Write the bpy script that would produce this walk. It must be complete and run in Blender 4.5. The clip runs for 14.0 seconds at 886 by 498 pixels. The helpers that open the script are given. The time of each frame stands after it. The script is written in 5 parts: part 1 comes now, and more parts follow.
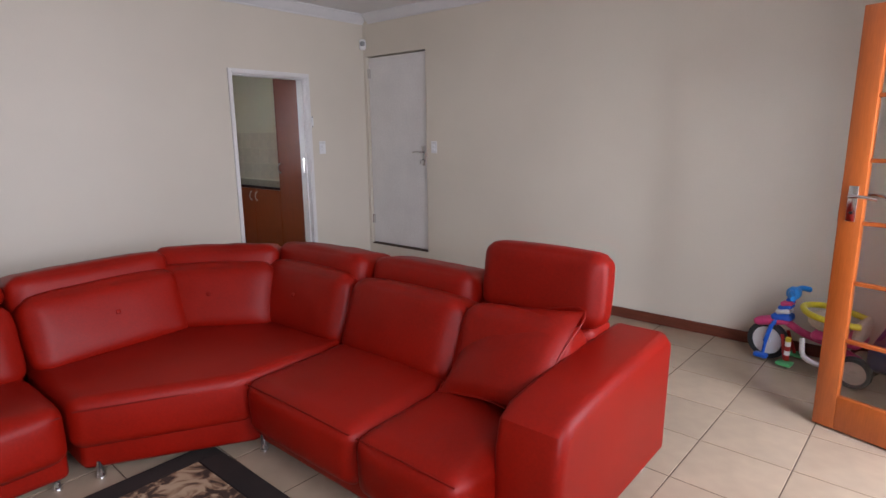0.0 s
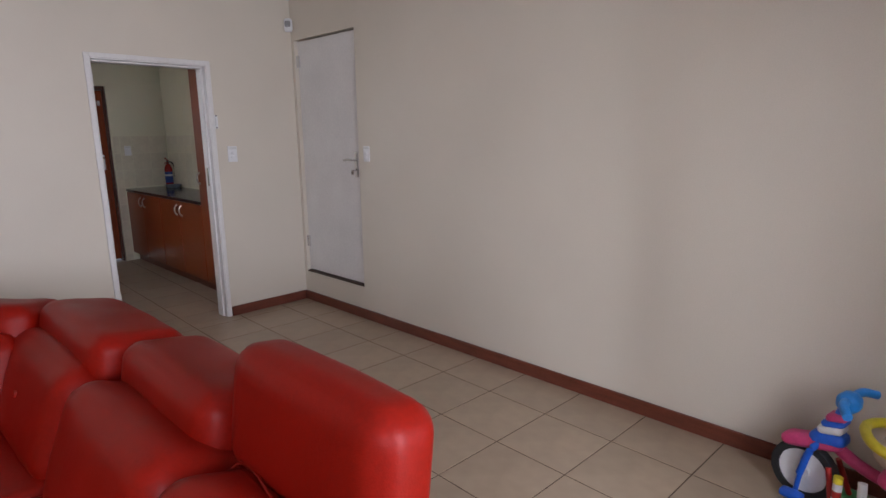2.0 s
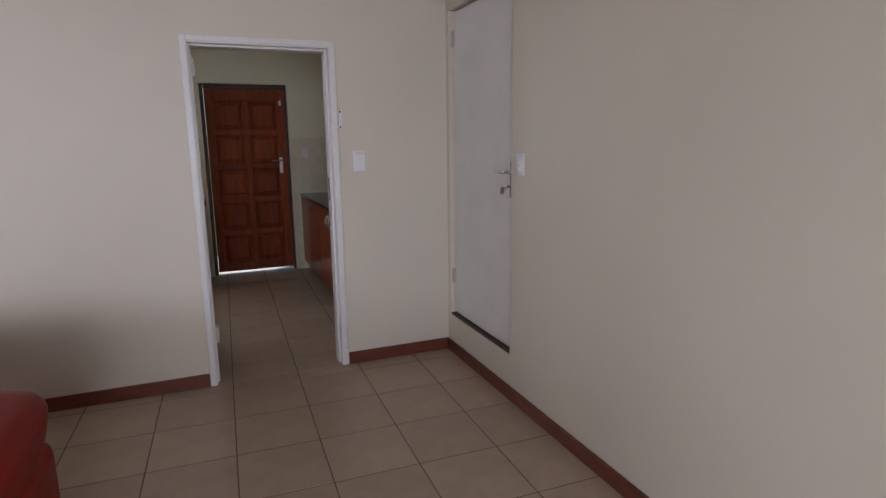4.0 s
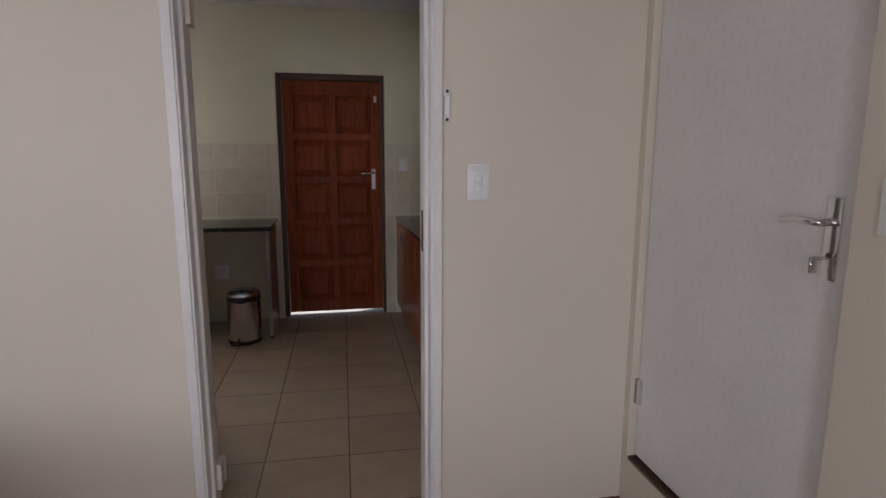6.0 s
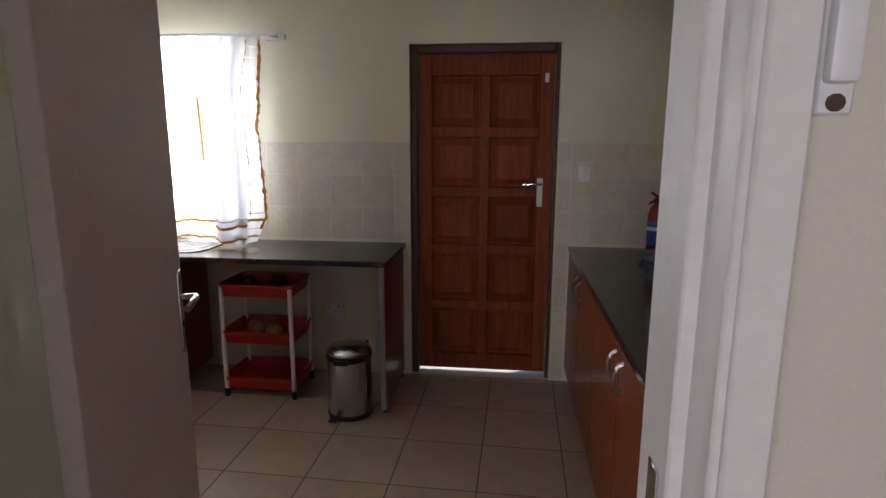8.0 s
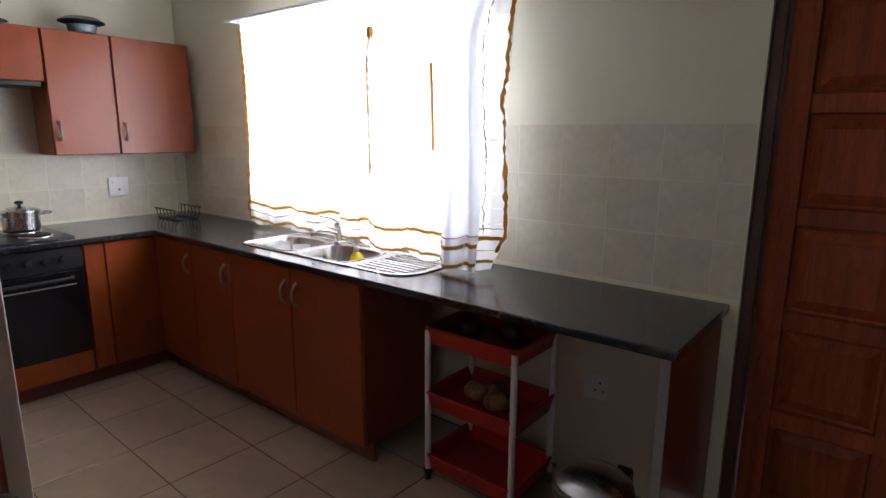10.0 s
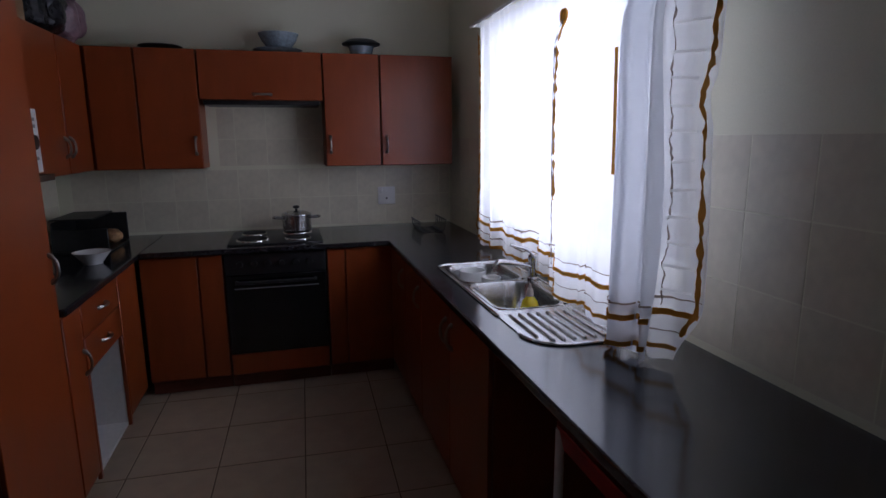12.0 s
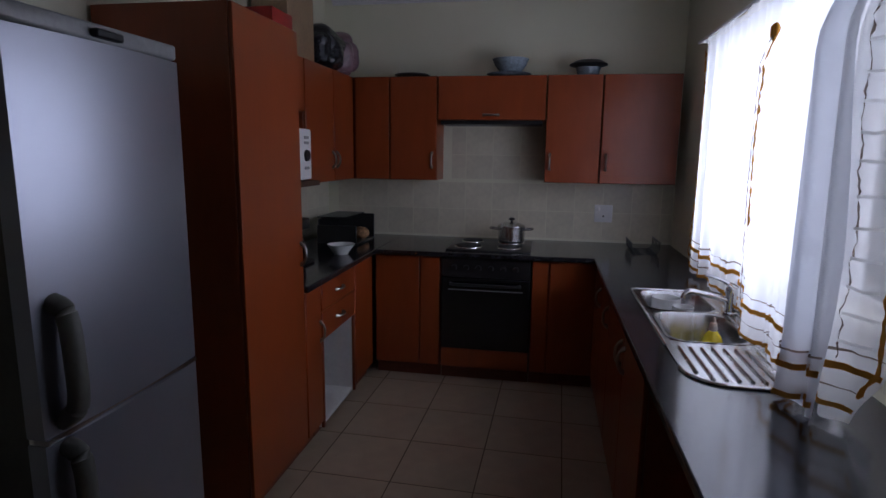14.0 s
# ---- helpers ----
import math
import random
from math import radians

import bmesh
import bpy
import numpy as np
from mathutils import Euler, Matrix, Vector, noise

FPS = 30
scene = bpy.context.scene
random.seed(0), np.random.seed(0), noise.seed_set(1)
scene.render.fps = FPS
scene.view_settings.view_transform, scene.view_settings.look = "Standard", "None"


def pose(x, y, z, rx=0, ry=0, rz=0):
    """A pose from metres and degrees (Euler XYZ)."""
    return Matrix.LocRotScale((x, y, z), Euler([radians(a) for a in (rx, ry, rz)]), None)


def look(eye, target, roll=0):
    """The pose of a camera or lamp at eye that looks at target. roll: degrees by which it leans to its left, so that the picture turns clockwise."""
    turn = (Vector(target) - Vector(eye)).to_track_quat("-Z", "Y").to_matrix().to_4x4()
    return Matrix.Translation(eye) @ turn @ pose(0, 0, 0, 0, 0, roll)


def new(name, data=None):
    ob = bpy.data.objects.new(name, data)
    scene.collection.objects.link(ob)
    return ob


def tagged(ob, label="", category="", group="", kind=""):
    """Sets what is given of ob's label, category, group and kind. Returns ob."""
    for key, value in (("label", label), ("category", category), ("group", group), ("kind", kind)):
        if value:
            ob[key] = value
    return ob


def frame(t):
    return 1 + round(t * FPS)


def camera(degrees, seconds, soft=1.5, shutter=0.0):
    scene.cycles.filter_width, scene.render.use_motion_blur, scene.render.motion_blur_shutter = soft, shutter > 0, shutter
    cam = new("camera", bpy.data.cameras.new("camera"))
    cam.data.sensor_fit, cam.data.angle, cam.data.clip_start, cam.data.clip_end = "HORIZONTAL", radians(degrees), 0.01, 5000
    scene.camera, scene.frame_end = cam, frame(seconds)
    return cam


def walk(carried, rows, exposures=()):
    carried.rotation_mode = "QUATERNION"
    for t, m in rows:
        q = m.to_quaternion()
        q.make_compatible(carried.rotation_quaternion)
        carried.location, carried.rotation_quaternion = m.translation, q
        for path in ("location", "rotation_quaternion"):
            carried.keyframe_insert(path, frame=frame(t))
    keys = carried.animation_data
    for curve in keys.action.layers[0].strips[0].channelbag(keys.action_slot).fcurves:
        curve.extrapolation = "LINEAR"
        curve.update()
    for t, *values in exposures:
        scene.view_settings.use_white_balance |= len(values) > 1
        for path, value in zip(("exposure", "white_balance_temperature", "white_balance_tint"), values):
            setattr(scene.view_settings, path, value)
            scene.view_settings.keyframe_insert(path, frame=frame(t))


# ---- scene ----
cam = camera(75.8, 14.0)
PATH = [
    (0, (-4.384, -4.859, 1.522), (-2.895, -3.585, 1.118), -0.7),
    (0.5, (-4.007, -4.888, 1.505), (-2.463, -3.681, 1.106), -0.9),
    (1, (-3.619, -4.844, 1.5), (-2.068, -3.644, 1.104), -1.0),
    (1.5, (-3.188, -4.719, 1.513), (-1.682, -3.465, 1.115), -0.9),
    (2, (-2.786, -4.611, 1.519), (-1.398, -3.228, 1.121), -0.8),
    (2.5, (-2.422, -4.455, 1.509), (-1.22, -2.906, 1.111), -0.9),
    (3, (-2.054, -4.261, 1.501), (-0.997, -2.608, 1.114), -0.4),
    (3.5, (-1.754, -4.007, 1.518), (-0.846, -2.269, 1.127), -0.6),
    (4, (-1.536, -3.657, 1.509), (-0.792, -1.84, 1.128), -0.7),
    (4.2, (-1.476, -3.521, 1.506), (-0.774, -1.686, 1.134), -0.6),
    (6.3, (-1.07, -1.723, 1.48), (-0.76, 0.223, 1.14), 0.1),
    (6.5, (-1.023, -1.581, 1.479), (-0.771, 0.374, 1.139), -0.0),
    (7, (-0.988, -1.189, 1.483), (-0.836, 0.776, 1.144), 0.0),
    (7.5, (-0.944, -0.798, 1.491), (-0.946, 1.172, 1.151), -0.0),
    (8, (-0.947, -0.42, 1.564), (-1.16, 1.532, 1.182), 0.2),
    (8.5, (-0.968, -0.062, 1.598), (-1.333, 1.863, 1.194), 0.3),
    (9, (-1.032, 0.282, 1.6), (-1.63, 2.146, 1.191), 0.0),
    (9.2, (-1.097, 0.388, 1.577), (-1.829, 2.205, 1.174), 0.3),
    (11.3, (-1.175, 1.78, 1.476), (-2.916, 2.694, 1.096), -0.8),
    (11.5, (-1.184, 1.821, 1.481), (-2.973, 2.64, 1.107), -0.6),
    (12, (-1.209, 1.96, 1.533), (-3.109, 2.468, 1.152), -0.4),
    (12.5, (-1.198, 2.103, 1.512), (-3.154, 2.331, 1.148), -0.0),
    (13, (-1.135, 2.15, 1.522), (-3.105, 2.189, 1.172), 0.2),
    (13.5, (-1.08, 2.191, 1.539), (-3.046, 2.031, 1.205), 0.6),
    (14, (-1.056, 2.223, 1.557), (-2.997, 1.877, 1.222), 0.7),
]
walk(cam, [(t, look(eye, target, roll)) for t, eye, target, roll in PATH],
     exposures=[(0, -0.15, 5950, 10), (2, -0.2, 5950, 10), (4, -0.4, 5950, 10), (6.5, -0.4, 6200, 10), (7.5, -0.4, 6200, 10), (8.5, -0.1, 6200, 10), (9.2, -0.1, 6200, 10), (11.3, -2.0, 5550, 15), (12, -2.5, 5480, 17), (14, -2.5, 5430, 17)])

# ---- world, sun and large lights ----
world = bpy.data.worlds.new("sky_world")
scene.world = world
world.use_nodes = True
sky = world.node_tree.nodes.new("ShaderNodeTexSky")
sky.sky_type, sky.sun_disc = "NISHITA", False
sky.sun_elevation, sky.sun_rotation = radians(58), radians(60)
world.node_tree.links.new(sky.outputs[0], world.node_tree.nodes["Background"].inputs[0])
world.node_tree.nodes["Background"].inputs[1].default_value = 0.12

sun = new("sun", bpy.data.lights.new("sun", "SUN"))
sun.data.energy, sun.data.angle, sun.data.color = 5.0, radians(0.5), (1.0, 0.95, 0.88)
sun.matrix_world = look((8.66, 5, 16), (0, 0, 0))


def window_light(name, eye, target, sx, sy, watts, colour, spread=180):
    ob = new(name, bpy.data.lights.new(name, "AREA"))
    ob.data.shape, ob.data.size, ob.data.size_y = "RECTANGLE", sx, sy
    ob.data.energy, ob.data.color = watts, colour
    ob.data.spread = radians(spread)
    ob.matrix_world = look(eye, target)
    return ob


window_light("terrace_daylight", (-1.815, -5.75, 1.35), (-1.815, -3.75, 0.5), 0.95, 1.6, 70, (0.96, 0.93, 1.0), 168)
window_light("garden_daylight", (-4.5, -5.75, 1.75), (-4.3, -3.75, 1.15), 2.3, 1.0, 82, (0.96, 0.93, 1.0), 150)
window_light("kitchen_daylight", (-3.585, 3.42, 1.58), (-3.585, 0, 1.58), 1.70, 1.05, 172, (0.97, 0.96, 1.0), 155)
# added, unseen lamp past the terrace; streaks the long wall through the door bars
window_light("added_streak_lamp", (-3.6, -7.6, 2.2), (0.0, -3.5, 0.6), 0.45, 1.6, 80, (0.95, 0.95, 1.0))


# ---- materials ----
def mat(name, colour, rough=0.5, metal=0.0, vary=0.12, scale=6.0, fine=60.0, bump=0.05, stretch=(1, 1, 1), per_piece=0.0,
        second=None, coat=0.0, bump_scale=None, spec=0.5, per_island=0.0):
    m = bpy.data.materials.new(name)
    m.use_nodes = True
    nt = m.node_tree
    n, l = nt.nodes, nt.links
    bsdf = n["Principled BSDF"]
    tc = n.new("ShaderNodeTexCoord")
    mp = n.new("ShaderNodeMapping")
    mp.inputs["Scale"].default_value = stretch
    l.new(tc.outputs["Object"], mp.inputs["Vector"])
    big, small = n.new("ShaderNodeTexNoise"), n.new("ShaderNodeTexNoise")
    big.inputs["Scale"].default_value, big.inputs["Detail"].default_value = scale, 4
    small.inputs["Scale"].default_value, small.inputs["Detail"].default_value = fine, 6
    l.new(mp.outputs[0], big.inputs["Vector"])
    l.new(mp.outputs[0], small.inputs["Vector"])
    add = n.new("ShaderNodeMath")
    add.operation = "MULTIPLY_ADD"
    add.inputs[1].default_value = 0.45
    l.new(small.outputs[0], add.inputs[0])
    half = n.new("ShaderNodeMath")
    half.operation = "MULTIPLY"
    half.inputs[1].default_value = 0.55
    l.new(big.outputs[0], half.inputs[0])
    l.new(half.outputs[0], add.inputs[2])
    value = add.outputs[0]
    ramp = n.new("ShaderNodeValToRGB")
    c = Vector(colour)
    d = Vector(second) if second else c * (1 - 2.2 * vary)
    ramp.color_ramp.elements[0].position, ramp.color_ramp.elements[0].color = 0.34, (*d, 1)
    ramp.color_ramp.elements[1].position, ramp.color_ramp.elements[1].color = 0.66, (*[min(1, v * (1 + vary * 0.5)) for v in c], 1)
    l.new(value, ramp.inputs[0])
    out = ramp.outputs[0]
    if per_piece or per_island:
        if per_piece:
            rnd = n.new("ShaderNodeObjectInfo").outputs["Random"]
        else:
            rnd = n.new("ShaderNodeNewGeometry").outputs["Random Per Island"]
        rng = n.new("ShaderNodeMapRange")
        k = per_piece or per_island
        rng.inputs["To Min"].default_value, rng.inputs["To Max"].default_value = 1 - k, 1 + k
        l.new(rnd, rng.inputs["Value"])
        hsv = n.new("ShaderNodeHueSaturation")
        l.new(rng.outputs[0], hsv.inputs["Value"])
        l.new(out, hsv.inputs["Color"])
        out = hsv.outputs[0]
    l.new(out, bsdf.inputs["Base Color"])
    bsdf.inputs["Metallic"].default_value = metal
    bsdf.inputs["Specular IOR Level"].default_value = spec
    rr = n.new("ShaderNodeMapRange")
    rr.inputs["To Min"].default_value, rr.inputs["To Max"].default_value = max(0.02, rough - 0.07), min(1, rough + 0.07)
    l.new(value, rr.inputs["Value"])
    l.new(rr.outputs[0], bsdf.inputs["Roughness"])
    if coat:
        bsdf.inputs["Coat Weight"].default_value, bsdf.inputs["Coat Roughness"].default_value = coat, 0.15
    if bump:
        bp = n.new("ShaderNodeBump")
        bp.inputs["Strength"].default_value, bp.inputs["Distance"].default_value = bump, 0.02
        src = small
        if bump_scale:
            src = n.new("ShaderNodeTexNoise")
            src.inputs["Scale"].default_value, src.inputs["Detail"].default_value = bump_scale, 3
            l.new(mp.outputs[0], src.inputs["Vector"])
        l.new(src.outputs[0], bp.inputs["Height"])
        l.new(bp.outputs[0], bsdf.inputs["Normal"])
    return m


def glass(name, colour=(1, 1, 1), rough=0.02):
    m = bpy.data.materials.new(name)
    m.use_nodes = True
    n, l = m.node_tree.nodes, m.node_tree.links
    n.remove(n["Principled BSDF"])
    clear, shine, mix, fres = (n.new(k) for k in ("ShaderNodeBsdfTransparent", "ShaderNodeBsdfGlossy", "ShaderNodeMixShader", "ShaderNodeFresnel"))
    clear.inputs[0].default_value = (*colour, 1)
    shine.inputs["Roughness"].default_value = rough
    l.new(fres.outputs[0], mix.inputs[0])
    l.new(clear.outputs[0], mix.inputs[1])
    l.new(shine.outputs[0], mix.inputs[2])
    l.new(mix.outputs[0], n["Material Output"].inputs[0])
    return m


def sheer(name, colour, clear_share, glow_share):
    m = bpy.data.materials.new(name)
    m.use_nodes = True
    n, l = m.node_tree.nodes, m.node_tree.links
    n.remove(n["Principled BSDF"])
    diff, trans, clear, a, b = (n.new(k) for k in ("ShaderNodeBsdfDiffuse", "ShaderNodeBsdfTranslucent", "ShaderNodeBsdfTransparent", "ShaderNodeMixShader", "ShaderNodeMixShader"))
    tc, weave = n.new("ShaderNodeTexCoord"), n.new("ShaderNodeTexNoise")
    weave.inputs["Scale"].default_value = 9
    l.new(tc.outputs["Object"], weave.inputs["Vector"])
    rng = n.new("ShaderNodeMapRange")
    rng.inputs["To Min"].default_value, rng.inputs["To Max"].default_value = clear_share - 0.08, clear_share + 0.08
    l.new(weave.outputs[0], rng.inputs["Value"])
    for s in (diff, trans):
        s.inputs[0].default_value = (*colour, 1)
    a.inputs[0].default_value = glow_share
    l.new(diff.outputs[0], a.inputs[1])
    l.new(trans.outputs[0], a.inputs[2])
    l.new(rng.outputs[0], b.inputs[0])
    l.new(a.outputs[0], b.inputs[1])
    l.new(clear.outputs[0], b.inputs[2])
    l.new(b.outputs[0], n["Material Output"].inputs[0])
    return m


WALL = mat("cream_wall_paint", (0.69, 0.63, 0.53), 0.48, vary=0.03, scale=1.2, fine=160, bump=0.05)
KWALL = mat("kitchen_wall_paint", (0.71, 0.69, 0.53), 0.5, vary=0.03, scale=1.2, fine=160, bump=0.05)
CEIL = mat("white_ceiling_paint", (0.72, 0.71, 0.71), 0.7, vary=0.03, fine=120, bump=0.03)
WHITE = mat("white_gloss_enamel", (0.78, 0.76, 0.74), 0.35, vary=0.05, scale=3, fine=50, bump=0.02)
LEAF = mat("cream_door_enamel", (0.66, 0.60, 0.54), 0.4, vary=0.05, scale=3, fine=50, bump=0.02)
PLASTIC = mat("white_plastic", (0.80, 0.80, 0.80), 0.35, vary=0.03, bump=0)
SKIRT = mat("red_brown_skirting", (0.17, 0.045, 0.025), 0.4, vary=0.2, stretch=(1, 1, 6), bump=0.04)
GROUT = mat("dark_floor_grout", (0.15, 0.105, 0.075), 0.9, vary=0.2, fine=200, bump=0.2)
TILE = mat("beige_ceramic_floor_tile", (0.40, 0.31, 0.22), 0.30, vary=0.07, scale=2.5, fine=11, bump=0.015, per_piece=0.05)
WTILE = mat("cream_wall_tile", (0.64, 0.595, 0.465), 0.3, vary=0.05, scale=7, fine=30, bump=0.03, per_piece=0.05)
WGROUT = mat("pale_wall_grout", (0.72, 0.70, 0.64), 0.8, vary=0.08, fine=200, bump=0.1)
CHERRY = mat("cherry_veneer", (0.225, 0.045, 0.010), 0.32, vary=0.05, scale=3.5, fine=9, bump=0, stretch=(4, 4, 0.8), spec=0.4)
MERANTI = mat("red_meranti_wood", (0.25, 0.052, 0.012), 0.52, vary=0.20, scale=4, fine=26, bump=0.03, stretch=(8, 8, 0.7), per_piece=0.13, spec=0.18)
HANDLE = mat("brushed_nickel", (0.42, 0.40, 0.37), 0.34, 1.0, vary=0.08, bump=0)
FRAMEWOOD = mat("brown_frame_wood", (0.10, 0.035, 0.02), 0.5, vary=0.2, stretch=(6, 6, 0.8))
DARKWOOD = mat("dark_stained_wood", (0.07, 0.035, 0.02), 0.5, vary=0.2, stretch=(6, 6, 0.8))
PINE = mat("orange_varnished_pine", (0.43, 0.102, 0.016), 0.36, vary=0.10, scale=3, fine=24, bump=0.02, stretch=(7, 7, 0.6), coat=0.3)
STONE = mat("black_speckled_worktop", (0.030, 0.030, 0.036), 0.14, vary=0.35, scale=40, fine=320, bump=0.005, spec=0.8)
LEATHER = mat("red_leather", (0.25, 0.0055, 0.001), 0.44, vary=0.10, scale=3, fine=90, bump=0.10, bump_scale=260, spec=0.22)
STITCH = mat("dark_red_piping", (0.16, 0.005, 0.002), 0.6, vary=0.1, spec=0.15)
CHROME = mat("chrome", (0.75, 0.75, 0.76), 0.15, 1.0, vary=0.05, bump=0)
STEEL = mat("brushed_stainless_steel", (0.60, 0.60, 0.60), 0.26, 1.0, vary=0.1, scale=4, fine=60, bump=0.02, stretch=(1, 12, 1))
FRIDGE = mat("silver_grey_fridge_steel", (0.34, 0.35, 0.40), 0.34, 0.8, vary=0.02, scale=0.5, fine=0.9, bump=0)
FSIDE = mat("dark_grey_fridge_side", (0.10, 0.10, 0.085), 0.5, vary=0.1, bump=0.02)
BLACK = mat("black_plastic", (0.015, 0.015, 0.016), 0.35, vary=0.2, bump=0.01)
BLACKGLASS = mat("black_oven_glass", (0.006, 0.006, 0.007), 0.08, vary=0.1, bump=0)
GREYP = mat("grey_plastic", (0.30, 0.30, 0.30), 0.4, vary=0.1, bump=0)
REDP = mat("red_plastic", (0.42, 0.018, 0.014), 0.4, vary=0.12, bump=0.01)
YELLOW = mat("yellow_plastic", (0.75, 0.62, 0.03), 0.4, vary=0.08, bump=0)
BLUE = mat("blue_plastic", (0.02, 0.12, 0.62), 0.38, vary=0.1, bump=0)
SKYBLUE = mat("light_blue_plastic", (0.03, 0.25, 0.70), 0.38, vary=0.1, bump=0)
PINK = mat("pink_plastic", (0.62, 0.06, 0.20), 0.4, vary=0.1, bump=0)
GREEN = mat("green_plastic", (0.10, 0.40, 0.15), 0.4, vary=0.1, bump=0)
PURPLE = mat("purple_plastic", (0.12, 0.03, 0.16), 0.4, vary=0.1, bump=0)
NAVY = mat("navy_plastic", (0.02, 0.025, 0.09), 0.45, vary=0.1, bump=0)
RUBBER = mat("black_rubber", (0.02, 0.02, 0.02), 0.7, vary=0.2, bump=0.1)
CREAMP = mat("cream_fabric", (0.62, 0.52, 0.42), 0.8, vary=0.12, bump=0.1)
CARD = mat("brown_cardboard", (0.30, 0.20, 0.11), 0.8, vary=0.12, bump=0.05)
CERAMIC = mat("white_glazed_ceramic", (0.75, 0.75, 0.73), 0.2, vary=0.05, bump=0)
BREAD = mat("bread_crust", (0.45, 0.25, 0.11), 0.8, vary=0.3, scale=20, bump=0.2)
BAG = mat("black_plastic_bag", (0.02, 0.02, 0.025), 0.22, vary=0.3, scale=20, bump=0.5, bump_scale=25)
LILAC = mat("mauve_plastic_bag", (0.22, 0.13, 0.15), 0.35, vary=0.2, scale=20, bump=0.5, bump_scale=25)
SHEER = sheer("white_sheer_fabric", (0.92, 0.92, 0.94), 0.22, 0.62)
GOLD = sheer("gold_trim_fabric", (0.56, 0.26, 0.04), 0.0, 0.12)
DENSE = sheer("white_hem_fabric", (0.86, 0.85, 0.84), 0.12, 0.5)
FOLDS = sheer("white_gathered_fabric", (0.80, 0.82, 0.87), 0.10, 0.55)
HEMWHITE = sheer("white_ribbon", (0.92, 0.92, 0.92), 0.05, 0.7)
BRAID = sheer("grey_brown_braid", (0.30, 0.24, 0.20), 0.05, 0.3)
PANE = glass("window_glass")
PALEGLASS = mat("grey_blue_pressed_glass", (0.26, 0.31, 0.36), 0.16, vary=0.18, scale=25, bump=0.15, bump_scale=60)
SOAP = mat("yellow_soap", (0.80, 0.62, 0.02), 0.25, vary=0.05, bump=0)
ENAMELRED = mat("red_enamel", (0.34, 0.014, 0.010), 0.25, vary=0.1, bump=0)
LABELBLUE = mat("blue_label", (0.03, 0.07, 0.30), 0.5, vary=0.1, bump=0)
PAVE = mat("pale_concrete", (0.66, 0.64, 0.60), 0.85, vary=0.1, scale=3, fine=80, bump=0.1)
GRASS = mat("dry_lawn", (0.16, 0.17, 0.06), 0.95, vary=0.3, scale=2, fine=60, bump=0.3)


def rug_material():
    m = mat("brown_beige_rug_pile", (0.42, 0.30, 0.19), 0.95, vary=0.3, scale=5, fine=200, bump=0.5)
    n, l = m.node_tree.nodes, m.node_tree.links
    tc, w, r = n.new("ShaderNodeTexCoord"), n.new("ShaderNodeTexNoise"), n.new("ShaderNodeValToRGB")
    w.inputs["Scale"].default_value, w.inputs["Detail"].default_value, w.inputs["Distortion"].default_value = 7.0, 2.5, 2.2
    l.new(tc.outputs["Object"], w.inputs["Vector"])
    l.new(w.outputs[0], r.inputs[0])
    e = r.color_ramp.elements
    e[0].position, e[0].color = 0.42, (0.05, 0.025, 0.015, 1)
    e[1].position, e[1].color = 0.60, (0.46, 0.33, 0.21, 1)
    mid = e.new(0.5)
    mid.color = (0.24, 0.14, 0.08, 1)
    l.new(r.outputs[0], n["Principled BSDF"].inputs["Base Color"])
    return m


RUG = rug_material()
RUGBORDER = mat("dark_rug_border", (0.025, 0.015, 0.012), 0.95, vary=0.3, fine=220, bump=0.5)


# ---- building helpers ----
BASE = {}


def thing(name, base, label, category, group="", kind=""):
    ob = new(name)
    ob.location = base
    BASE[ob] = Vector(base)
    ob.empty_display_size = 0.1
    return tagged(ob, label, category, group, kind)


def finish(bm, name, material, smooth=True):
    bmesh.ops.recalc_face_normals(bm, faces=bm.faces)
    me = bpy.data.meshes.new(name)
    bm.to_mesh(me)
    bm.free()
    me.materials.append(material)
    if smooth:
        me.shade_smooth()
        me.set_sharp_from_angle(angle=radians(38))
    return me


def part(name, bm, material, parent, label="", smooth=True):
    """One mesh, given in world places, under a thing or a part."""
    base = BASE[parent]
    bmesh.ops.translate(bm, verts=bm.verts, vec=-base)
    ob = new(name, finish(bm, name, material, smooth))
    ob.parent = parent
    BASE[ob] = base
    return tagged(ob, label)


def solid(name, bm, material, label, category, base=(0, 0, 0), group="", kind=""):
    """A top-level thing of one mesh."""
    bmesh.ops.translate(bm, verts=bm.verts, vec=-Vector(base))
    ob = new(name, finish(bm, name, material))
    ob.location = base
    BASE[ob] = Vector(base)
    return tagged(ob, label, category, group, kind)


def box(x0, x1, y0, y1, z0, z1, bevel=0.0, seg=1, m=None):
    bm = bmesh.new()
    bmesh.ops.create_cube(bm, size=1)
    for v in bm.verts:
        v.co = Vector(((x0 + x1) / 2 + v.co.x * (x1 - x0), (y0 + y1) / 2 + v.co.y * (y1 - y0), (z0 + z1) / 2 + v.co.z * (z1 - z0)))
    if bevel:
        bmesh.ops.bevel(bm, geom=bm.edges[:], offset=bevel, segments=seg, affect="EDGES", profile=0.5)
    if m is not None:
        bm.transform(m)
    return bm


def join(*bms):
    out = bms[0]
    for b in bms[1:]:
        me = bpy.data.meshes.new("tmp")
        b.to_mesh(me)
        b.free()
        out.from_mesh(me)
        bpy.data.meshes.remove(me)
    return out


